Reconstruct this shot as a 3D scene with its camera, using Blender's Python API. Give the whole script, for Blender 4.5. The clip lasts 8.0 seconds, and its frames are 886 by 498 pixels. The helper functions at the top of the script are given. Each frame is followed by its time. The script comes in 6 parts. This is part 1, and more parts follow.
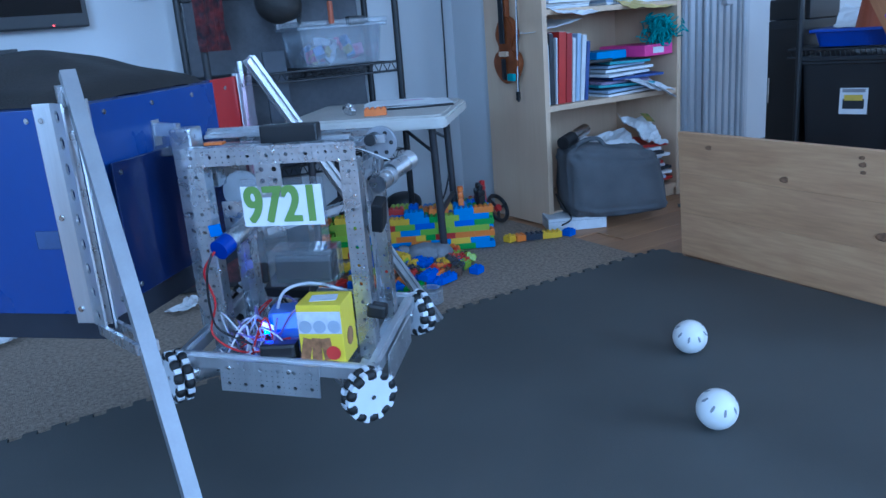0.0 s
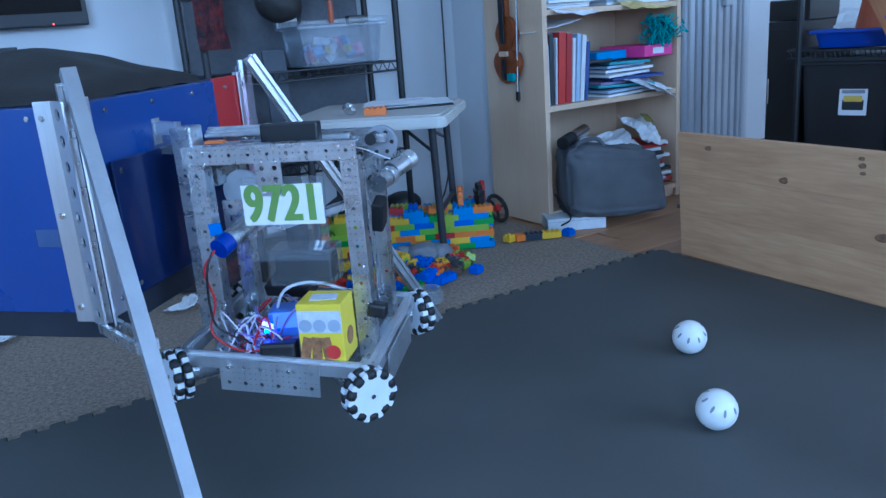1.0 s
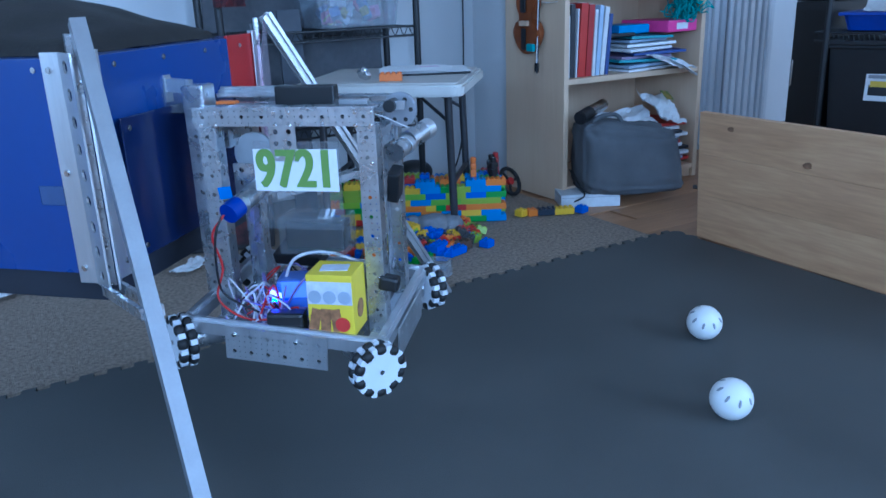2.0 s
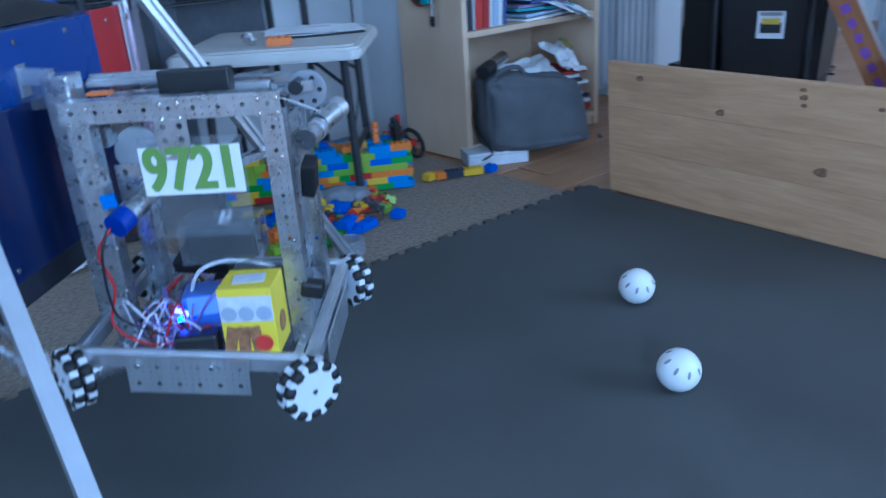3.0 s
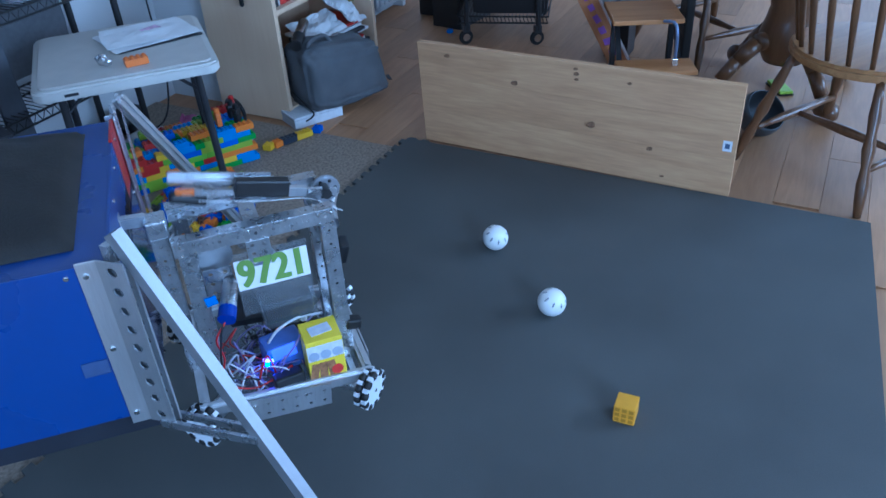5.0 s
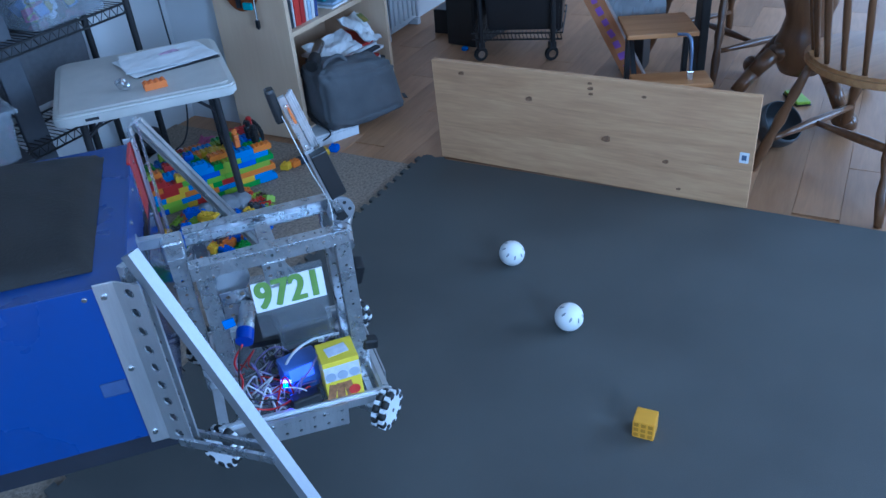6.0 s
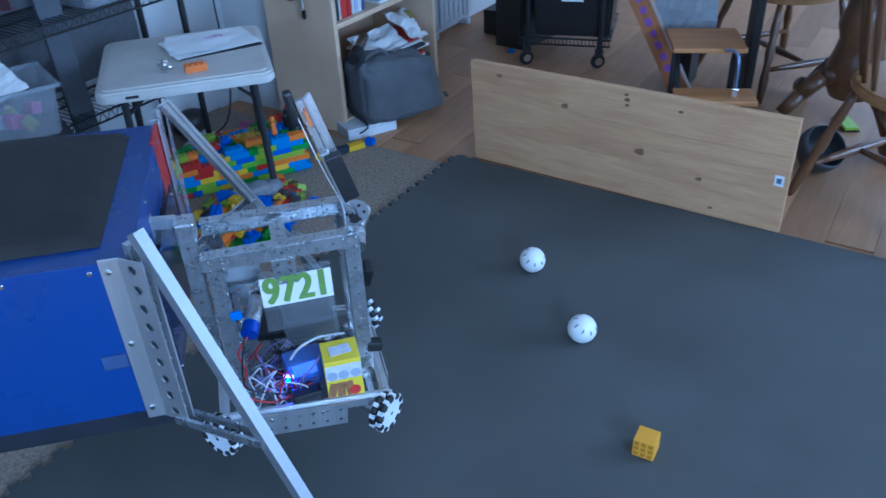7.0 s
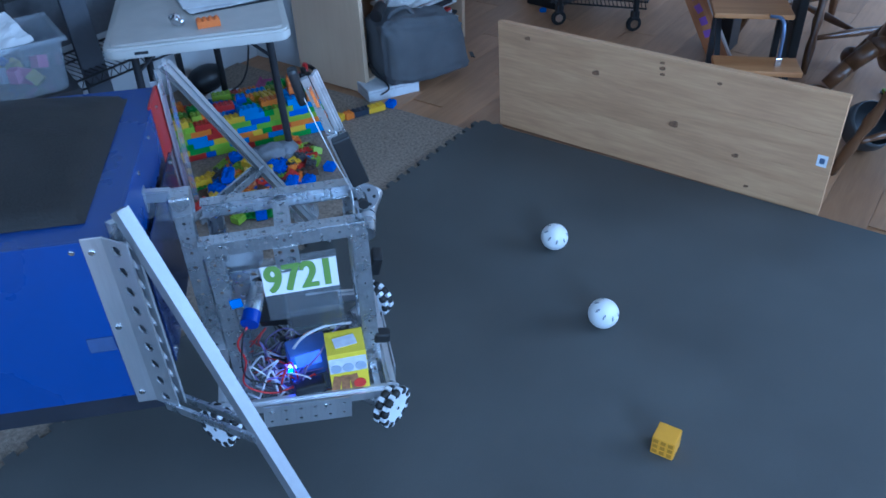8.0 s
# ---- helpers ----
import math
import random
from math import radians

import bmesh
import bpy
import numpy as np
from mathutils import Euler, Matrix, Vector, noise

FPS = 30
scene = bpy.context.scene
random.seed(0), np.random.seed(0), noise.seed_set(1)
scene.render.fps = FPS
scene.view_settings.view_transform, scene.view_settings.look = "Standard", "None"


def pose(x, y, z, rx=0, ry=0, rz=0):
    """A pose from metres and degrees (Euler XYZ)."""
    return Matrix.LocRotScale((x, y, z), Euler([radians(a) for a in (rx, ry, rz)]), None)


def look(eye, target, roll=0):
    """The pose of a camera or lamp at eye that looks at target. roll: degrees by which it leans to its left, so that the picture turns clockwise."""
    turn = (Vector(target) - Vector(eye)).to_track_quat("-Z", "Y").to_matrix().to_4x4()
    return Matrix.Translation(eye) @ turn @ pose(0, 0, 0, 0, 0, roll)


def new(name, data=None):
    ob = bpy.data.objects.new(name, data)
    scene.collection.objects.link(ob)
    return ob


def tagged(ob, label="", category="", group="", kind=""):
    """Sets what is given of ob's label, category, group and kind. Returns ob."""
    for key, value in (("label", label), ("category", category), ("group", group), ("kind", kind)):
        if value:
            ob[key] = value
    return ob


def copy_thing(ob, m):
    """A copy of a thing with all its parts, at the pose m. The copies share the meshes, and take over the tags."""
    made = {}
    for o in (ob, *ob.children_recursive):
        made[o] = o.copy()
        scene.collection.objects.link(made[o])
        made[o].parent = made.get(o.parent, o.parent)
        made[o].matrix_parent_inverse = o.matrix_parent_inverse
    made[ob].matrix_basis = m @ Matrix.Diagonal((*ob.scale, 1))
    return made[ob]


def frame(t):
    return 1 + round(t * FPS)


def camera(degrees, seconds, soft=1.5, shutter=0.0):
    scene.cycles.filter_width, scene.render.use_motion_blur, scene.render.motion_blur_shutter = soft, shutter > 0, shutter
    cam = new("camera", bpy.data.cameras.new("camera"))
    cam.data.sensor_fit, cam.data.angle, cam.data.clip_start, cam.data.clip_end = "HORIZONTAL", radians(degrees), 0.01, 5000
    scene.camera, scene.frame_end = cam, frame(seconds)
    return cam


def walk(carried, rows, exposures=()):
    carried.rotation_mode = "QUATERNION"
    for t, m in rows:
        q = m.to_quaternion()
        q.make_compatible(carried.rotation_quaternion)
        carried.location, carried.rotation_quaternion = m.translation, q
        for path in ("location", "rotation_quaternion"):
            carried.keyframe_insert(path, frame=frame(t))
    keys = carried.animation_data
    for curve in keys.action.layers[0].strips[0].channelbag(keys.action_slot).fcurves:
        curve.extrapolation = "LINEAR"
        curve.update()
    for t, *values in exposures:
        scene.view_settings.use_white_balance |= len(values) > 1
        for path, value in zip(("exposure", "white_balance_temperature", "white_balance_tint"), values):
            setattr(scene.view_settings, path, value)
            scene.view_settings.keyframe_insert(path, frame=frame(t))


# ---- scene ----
cam = camera(58.6, 8.0, shutter=0.5)
PATH = [
    (0, (-0.017, -0.024, 0.697), (0.98, 1.621, 0.15), -4.5),
    (0.5, (-0.018, -0.023, 0.694), (0.969, 1.631, 0.155), -4.7),
    (1, (-0.019, -0.022, 0.696), (0.981, 1.621, 0.149), -4.3),
    (1.2, (-0.019, -0.024, 0.695), (0.977, 1.623, 0.153), -4.4),
    (2.3, (-0.001, 0.05, 0.69), (0.97, 1.676, 0.049), -1.5),
    (2.5, (0.016, 0.066, 0.681), (0.982, 1.69, 0.025), -3.0),
    (2.7, (0.035, 0.069, 0.679), (1.033, 1.657, -0.014), -4.1),
    (3, (0.025, 0.158, 0.711), (1.186, 1.604, -0.042), -4.0),
    (3.3, (-0.086, 0.249, 0.888), (1.162, 1.524, -0.016), -2.6),
    (3.5, (-0.166, 0.291, 1.069), (1.207, 1.357, 0.082), -1.6),
    (3.6, (-0.23, 0.314, 1.113), (1.195, 1.311, 0.126), -2.1),
    (3.8, (-0.352, 0.338, 1.158), (1.1, 1.228, 0.11), -4.3),
    (4, (-0.409, 0.346, 1.22), (1.027, 1.12, 0.063), -4.3),
    (4.5, (-0.461, 0.328, 1.236), (0.97, 1.087, 0.062), -3.2),
    (4.7, (-0.465, 0.305, 1.238), (0.981, 1.064, 0.084), -2.8),
    (5.8, (-0.464, 0.278, 1.237), (0.996, 1.111, 0.153), -4.9),
    (6, (-0.463, 0.277, 1.239), (0.991, 1.115, 0.151), -5.1),
    (6.5, (-0.454, 0.25, 1.231), (0.994, 1.12, 0.16), -5.0),
    (7, (-0.428, 0.22, 1.241), (0.967, 1.156, 0.156), -2.8),
    (7.5, (-0.372, 0.249, 1.232), (0.959, 1.234, 0.109), -2.6),
    (8, (-0.327, 0.26, 1.224), (0.978, 1.218, 0.05), -2.3),
]
walk(cam, [(t, look(eye, target, roll)) for t, eye, target, roll in PATH], [(0.0, 0.28, 4400, 7), (2.5, 0.28, 4400, 7), (4.0, 0.4, 4400, 7), (8.0, 0.4, 4400, 7)])

# ---- light ----
world = bpy.data.worlds.new("sky")
scene.world = world
world.use_nodes = True
sky = world.node_tree.nodes.new("ShaderNodeTexSky")
sky.sky_type, sky.sun_disc, sky.sun_elevation, sky.sun_rotation = "NISHITA", False, radians(35), radians(140)
world.node_tree.links.new(sky.outputs[0], world.node_tree.nodes["Background"].inputs[0])
world.node_tree.nodes["Background"].inputs[1].default_value = 0.12


def window_light(name, m, width, height, watts, colour):
    lamp = bpy.data.lights.new(name, "AREA")
    lamp.shape, lamp.size, lamp.size_y, lamp.energy, lamp.color = "RECTANGLE", width, height, watts, colour
    ob = new(name, lamp)
    ob.matrix_world = m
    return ob


window_light("window_daylight", look((2.9, -2.52, 1.45), (1.4, 1.0, 0.2)), 2.6, 1.5, 76, (0.66, 0.82, 1.0))
window_light("glass_door_daylight", look((5.42, -0.2, 1.25), (2.0, 0.6, 0.2)), 1.7, 1.9, 13, (0.74, 0.87, 1.0))
window_light("side_window_daylight", look((-1.5, -2.52, 1.45), (0.0, 1.6, 0.55)), 1.5, 1.3, 86, (0.66, 0.82, 1.0))

# Unseen fill lamp in the west wall, added to lift the dark left side.
window_light("west_fill_light", look((-2.92, 0.8, 1.45), (0.0, 1.1, 0.5)), 1.3, 1.3, 14, (0.66, 0.82, 1.0))


# ---- materials ----
def material(name, colour, rough=0.5, metal=0.0, vary=0.15, scale=8.0, bump=0.0, bump_scale=60.0, spec=0.5, stretch=(1, 1, 1), second=None, alpha=1.0):
    """Two scales of noise on the colour, finer relief on top."""
    m = bpy.data.materials.new(name)
    m.use_nodes = True
    n, l = m.node_tree.nodes, m.node_tree.links
    b = n["Principled BSDF"]
    b.inputs["Roughness"].default_value, b.inputs["Metallic"].default_value = rough, metal
    b.inputs["Specular IOR Level"].default_value = spec
    co = n.new("ShaderNodeTexCoord")
    mp = n.new("ShaderNodeMapping")
    mp.inputs["Scale"].default_value = stretch
    l.new(co.outputs["Object"], mp.inputs[0])
    big, fine = n.new("ShaderNodeTexNoise"), n.new("ShaderNodeTexNoise")
    big.inputs["Scale"].default_value, big.inputs["Detail"].default_value = scale, 5
    fine.inputs["Scale"].default_value, fine.inputs["Detail"].default_value = bump_scale, 3
    for t in (big, fine):
        l.new(mp.outputs[0], t.inputs["Vector"])
    ramp = n.new("ShaderNodeValToRGB")
    lo = second or [c * (1 - vary) for c in colour]
    hi = colour if second else [min(1, c * (1 + vary)) for c in colour]
    ramp.color_ramp.elements[0].position, ramp.color_ramp.elements[1].position = 0.32, 0.68
    ramp.color_ramp.elements[0].color, ramp.color_ramp.elements[1].color = (*lo, 1), (*hi, 1)
    l.new(big.outputs[0], ramp.inputs[0])
    mix = n.new("ShaderNodeMix")
    mix.data_type, mix.blend_type = "RGBA", "MULTIPLY"
    mix.inputs[0].default_value = min(1, vary * 1.6)
    l.new(ramp.outputs[0], mix.inputs[6])
    l.new(fine.outputs[0], mix.inputs[7])
    l.new(mix.outputs[2], b.inputs["Base Color"])
    wear = n.new("ShaderNodeMapRange")
    wear.inputs[3].default_value, wear.inputs[4].default_value = max(0.03, rough * 0.8), min(1, rough * 1.2)
    l.new(big.outputs[0], wear.inputs[0])
    l.new(wear.outputs[0], b.inputs["Roughness"])
    if bump:
        bp = n.new("ShaderNodeBump")
        bp.inputs["Strength"].default_value, bp.inputs["Distance"].default_value = min(1, bump), 0.004
        l.new(fine.outputs[0], bp.inputs["Height"])
        l.new(bp.outputs[0], b.inputs["Normal"])
    return m


def clear(name, colour, rough=0.04, mixing=0.85):
    """Thin clear plastic: mostly let through, with a glossy skin."""
    m = bpy.data.materials.new(name)
    m.use_nodes = True
    n, l = m.node_tree.nodes, m.node_tree.links
    tr, gl, mx, fr = n.new("ShaderNodeBsdfTransparent"), n.new("ShaderNodeBsdfGlossy"), n.new("ShaderNodeMixShader"), n.new("ShaderNodeLayerWeight")
    tr.inputs[0].default_value, gl.inputs["Roughness"].default_value, fr.inputs[0].default_value = (*colour, 1), rough, 0.5
    skin = n.new("ShaderNodeMapRange")
    skin.interpolation_type = "SMOOTHSTEP"
    skin.inputs[1].default_value, skin.inputs[3].default_value, skin.inputs[4].default_value = 0.35, 0.05, 0.6
    l.new(fr.outputs["Facing"], skin.inputs[0])
    l.new(skin.outputs[0], mx.inputs[0])
    l.new(tr.outputs[0], mx.inputs[1])
    l.new(gl.outputs[0], mx.inputs[2])
    if mixing < 0.99:
        df, m2 = n.new("ShaderNodeBsdfDiffuse"), n.new("ShaderNodeMixShader")
        df.inputs[0].default_value, m2.inputs[0].default_value = (0.8, 0.82, 0.85, 1), 1 - mixing
        l.new(mx.outputs[0], m2.inputs[1])
        l.new(df.outputs[0], m2.inputs[2])
        mx = m2
    l.new(mx.outputs[0], n["Material Output"].inputs[0])
    return m


def glow(name, colour, strength):
    m = material(name, colour, 0.4)
    b = m.node_tree.nodes["Principled BSDF"]
    b.inputs["Emission Color"].default_value, b.inputs["Emission Strength"].default_value = (*colour, 1), strength
    return m


def pine(name, light, dark, along="Y", ring=26.0, streak=0.16):
    """Sawn boards: long bands of grain and finer streaks."""
    m = bpy.data.materials.new(name)
    m.use_nodes = True
    n, l = m.node_tree.nodes, m.node_tree.links
    b = n["Principled BSDF"]
    b.inputs["Roughness"].default_value = 0.55
    co, mp = n.new("ShaderNodeTexCoord"), n.new("ShaderNodeMapping")
    mp.inputs["Scale"].default_value = {"X": (0.09, 1, 1), "Y": (1, 0.09, 1), "Z": (1, 1, 0.09)}[along]
    l.new(co.outputs["Object"], mp.inputs[0])
    wave, fine, spot = n.new("ShaderNodeTexNoise"), n.new("ShaderNodeTexNoise"), n.new("ShaderNodeTexNoise")
    wave.inputs["Scale"].default_value, wave.inputs["Detail"].default_value, wave.inputs["Distortion"].default_value = ring, 4, 1.6
    fine.inputs["Scale"].default_value, fine.inputs["Detail"].default_value = ring * 9, 4
    spot.inputs["Scale"].default_value = 3.0
    l.new(mp.outputs[0], wave.inputs["Vector"])
    l.new(mp.outputs[0], fine.inputs["Vector"])
    l.new(co.outputs["Object"], spot.inputs["Vector"])
    ramp = n.new("ShaderNodeValToRGB")
    ramp.color_ramp.elements[0].position, ramp.color_ramp.elements[1].position = 0.3, 0.62
    ramp.color_ramp.elements[0].color, ramp.color_ramp.elements[1].color = (*dark, 1), (*light, 1)
    l.new(wave.outputs[0], ramp.inputs[0])
    for source, strength in ((fine, streak), (spot, 0.25)):
        mix = n.new("ShaderNodeMix")
        mix.data_type, mix.blend_type = "RGBA", "OVERLAY"
        mix.inputs[0].default_value = strength
        l.new((ramp.outputs[0] if source is fine else last.outputs[2]), mix.inputs[6])
        l.new(source.outputs[0], mix.inputs[7])
        last = mix
    l.new(last.outputs[2], b.inputs["Base Color"])
    bp = n.new("ShaderNodeBump")
    bp.inputs["Strength"].default_value, bp.inputs["Distance"].default_value = 0.25, 0.002
    l.new(fine.outputs[0], bp.inputs["Height"])
    l.new(bp.outputs[0], b.inputs["Normal"])
    return m


def many(name, colours, rough=0.35):
    """One of several plain plastic colours for each object."""
    m = bpy.data.materials.new(name)
    m.use_nodes = True
    n, l = m.node_tree.nodes, m.node_tree.links
    b = n["Principled BSDF"]
    b.inputs["Roughness"].default_value = rough
    info, ramp = n.new("ShaderNodeObjectInfo"), n.new("ShaderNodeValToRGB")
    ramp.color_ramp.interpolation = "CONSTANT"
    for k, c in enumerate(colours):
        e = ramp.color_ramp.elements[k] if k < 2 else ramp.color_ramp.elements.new(k / len(colours))
        e.position, e.color = k / len(colours), (*c, 1)
    l.new(info.outputs["Random"], ramp.inputs[0])
    l.new(ramp.outputs[0], b.inputs["Base Color"])
    return m


M_MAT = material("grey_foam", (0.087, 0.088, 0.083), 0.75, vary=0.17, scale=2.6, bump=0.25, bump_scale=420)
M_CARPET = material("tan_carpet", (0.5, 0.41, 0.32), 0.95, vary=0.25, scale=110, bump=1.0, bump_scale=330, spec=0.1, second=(0.27, 0.215, 0.165))
M_PLANK = pine("floor_laminate", (0.40, 0.22, 0.105), (0.33, 0.175, 0.08), "X", 18, 0.16)
M_WALL = material("white_wall_paint", (0.6, 0.6, 0.6), 0.8, vary=0.04, scale=2, bump=0.12, bump_scale=180)
M_CEIL = material("ceiling_paint", (0.75, 0.75, 0.74), 0.9, vary=0.03)
M_BOARD = pine("pine_board", (0.6, 0.36, 0.18), (0.5, 0.285, 0.135), "Y", 15, 0.24)
M_KNOT = material("pine_knot", (0.27, 0.14, 0.065), 0.6, vary=0.3, scale=120)
M_BIRCH = pine("birch_veneer", (0.6, 0.44, 0.29), (0.57, 0.41, 0.265), "Z", 10, 0.07)
M_ALU = material("brushed_aluminium", (0.7, 0.71, 0.73), 0.36, 0.85, vary=0.08, scale=30, bump=0.08, bump_scale=300, stretch=(1, 1, 0.1))
M_ALU2 = material("satin_aluminium", (0.6, 0.62, 0.65), 0.28, 0.9, vary=0.12, scale=40, bump=0.08, bump_scale=200)
M_TUBE = material("bright_aluminium_tube", (0.36, 0.37, 0.39), 0.5, 0.75, vary=0.06, scale=30, bump=0.05, bump_scale=300)
M_STEEL = material("zinc_screw", (0.7, 0.7, 0.7), 0.22, 1.0, vary=0.1)
M_BLUE = material("blue_plastic_panel", (0.022, 0.056, 0.24), 0.28, vary=0.08, scale=4, spec=0.6)
M_RED = material("red_plastic_panel", (0.4, 0.02, 0.02), 0.3, vary=0.08)
M_VINYL = material("black_vinyl", (0.017, 0.015, 0.013), 0.58, vary=0.2, scale=14, bump=0.3, bump_scale=220)
M_BLACK = material("black_plastic", (0.014, 0.014, 0.015), 0.42, vary=0.15)
M_RUBBER = material("black_rubber", (0.012, 0.012, 0.012), 0.6, vary=0.1)
M_WHITE = material("white_plastic", (0.8, 0.8, 0.8), 0.35, vary=0.05)
M_BALL = material("white_ball_plastic", (0.82, 0.82, 0.8), 0.4, vary=0.04)
M_SLOT_SHADE = material("ball_slot_shade", (0.3, 0.31, 0.33), 0.8, vary=0.1)
M_YELLOW = material("yellow_toy_plastic", (0.75, 0.36, 0.02), 0.38, vary=0.06)
M_TABLE = material("beige_moulded_plastic", (0.56, 0.53, 0.48), 0.55, vary=0.05, scale=20, bump=0.2, bump_scale=300)
M_TABLE_RIM = material("beige_plastic_rim", (0.62, 0.6, 0.55), 0.5, vary=0.05)
M_LEG = material("grey_steel_leg", (0.05, 0.05, 0.055), 0.4, 0.4, vary=0.15)
M_PAPER = material("white_paper", (0.8, 0.8, 0.8), 0.8, vary=0.05, scale=20)
M_GREEN = material("olive_green_print", (0.18, 0.3, 0.055), 0.6, vary=0.06)
M_ORANGE = material("orange_plastic", (0.75, 0.2, 0.03), 0.45, vary=0.08)
M_CLEAR = clear("clear_acrylic", (0.93, 0.95, 0.97), mixing=0.95)
M_FROST = clear("frosted_tote_plastic", (0.84, 0.87, 0.9), 0.2, mixing=0.86)
M_SMOKE = clear("clear_polycarbonate", (0.78, 0.8, 0.84), mixing=0.93)
# Navy base colour carries the sheet's weak light and dark reflections.
M_SHADED_SHEET = material("shaded_gloss_sheet", (0.012, 0.02, 0.075), 0.1, vary=0.1, scale=6)
M_REDCLEAR = clear("clear_red_acrylic", (0.86, 0.45, 0.5), 0.06, 0.9)
M_PINKCLEAR = clear("clear_pink_sheet", (0.93, 0.82, 0.89), 0.06, 0.9)


# ---- mesh helpers ----
def box(sx, sy, sz, at=(0, 0, 0), turn=(0, 0, 0), bevel=0.0, bm=None):
    """A box by its size and centre, with softened edges."""
    one = bmesh.new()
    bmesh.ops.create_cube(one, size=1, matrix=Matrix.Diagonal((sx, sy, sz, 1)))
    if bevel:
        bmesh.ops.bevel(one, geom=one.edges[:], offset=bevel, segments=2, affect="EDGES", profile=0.6)
    return joined(one, pose(*at, *turn), bm)


def joined(one, m, bm=None):
    one.transform(m)
    if bm is None:
        return one
    me = bpy.data.meshes.new("tmp")
    one.to_mesh(me)
    one.free()
    bm.from_mesh(me)
    bpy.data.meshes.remove(me)
    return bm


def rod(r, length, at=(0, 0, 0), turn=(0, 0, 0), n=16, bm=None, r2=None, bevel=0.0):
    """A cylinder or cone along z, about its centre."""
    one = bmesh.new()
    bmesh.ops.create_cone(one, cap_ends=True, segments=n, radius1=r, radius2=r if r2 is None else r2, depth=length)
    if bevel:
        rim = [e for e in one.edges if abs(e.verts[0].co.z - e.verts[1].co.z) < 1e-6]
        bmesh.ops.bevel(one, geom=rim, offset=bevel, segments=2, affect="EDGES")
    return joined(one, pose(*at, *turn), bm)


def bar(a, b, w, h=None, bm=None, bevel=0.0, roll=0.0):
    """A square bar between two points."""
    a, b = Vector(a), Vector(b)
    one = bmesh.new()
    bmesh.ops.create_cube(one, size=1, matrix=Matrix.Diagonal((w, h or w, (b - a).length, 1)))
    if bevel:
        bmesh.ops.bevel(one, geom=one.edges[:], offset=bevel, segments=1, affect="EDGES")
    q = (b - a).to_track_quat("Z", "Y").to_matrix().to_4x4()
    return joined(one, Matrix.Translation((a + b) / 2) @ q @ pose(0, 0, 0, 0, 0, roll), bm)


def pipe(a, b, r, bm=None, n=12, r2=None):
    a, b = Vector(a), Vector(b)
    one = bmesh.new()
    bmesh.ops.create_cone(one, cap_ends=True, segments=n, radius1=r, radius2=r if r2 is None else r2, depth=(b - a).length)
    return joined(one, Matrix.Translation((a + b) / 2) @ (b - a).to_track_quat("Z", "Y").to_matrix().to_4x4(), bm)


def cable(points, r, bm=None, n=6, steps=6):
    """A round cord through points."""
    bm = bm or bmesh.new()
    p = [Vector(q) for q in points]
    p = [p[0] * 2 - p[1]] + p + [p[-1] * 2 - p[-2]]
    line = []
    for i in range(1, len(p) - 2):
        for k in range(steps):
            t = k / steps
            line.append(0.5 * (2 * p[i] + (p[i + 1] - p[i - 1]) * t + (2 * p[i - 1] - 5 * p[i] + 4 * p[i + 1] - p[i + 2]) * t * t
                               + (3 * p[i] - p[i - 1] - 3 * p[i + 1] + p[i + 2]) * t ** 3))
    line.append(p[-2])
    rings, side = [], Vector((0.31, 0.52, 0.79))
    for i, c in enumerate(line):
        ahead = (line[min(i + 1, len(line) - 1)] - line[max(i - 1, 0)]).normalized()
        side = (side - ahead * side.dot(ahead)).normalized()
        up = ahead.cross(side)
        rings.append([bm.verts.new(c + r * (math.cos(a) * side + math.sin(a) * up)) for a in (2 * math.pi * k / n for k in range(n))])
    for a, b in zip(rings, rings[1:]):
        for k in range(n):
            bm.faces.new((a[k], a[(k + 1) % n], b[(k + 1) % n], b[k]))
    bm.faces.new(rings[0][::-1])
    bm.faces.new(rings[-1])
    return bm


def sheet(outline, thick, m=Matrix(), bm=None):
    """A flat plate from an outline in x, y, raised by its thickness."""
    one = bmesh.new()
    low = [one.verts.new((x, y, 0)) for x, y in outline]
    top = [one.verts.new((x, y, thick)) for x, y in outline]
    one.faces.new(low[::-1])
    one.faces.new(top)
    for k in range(len(low)):
        j = (k + 1) % len(low)
        one.faces.new((low[k], low[j], top[j], top[k]))
    bmesh.ops.recalc_face_normals(one, faces=one.faces[:])
    return joined(one, m, bm)


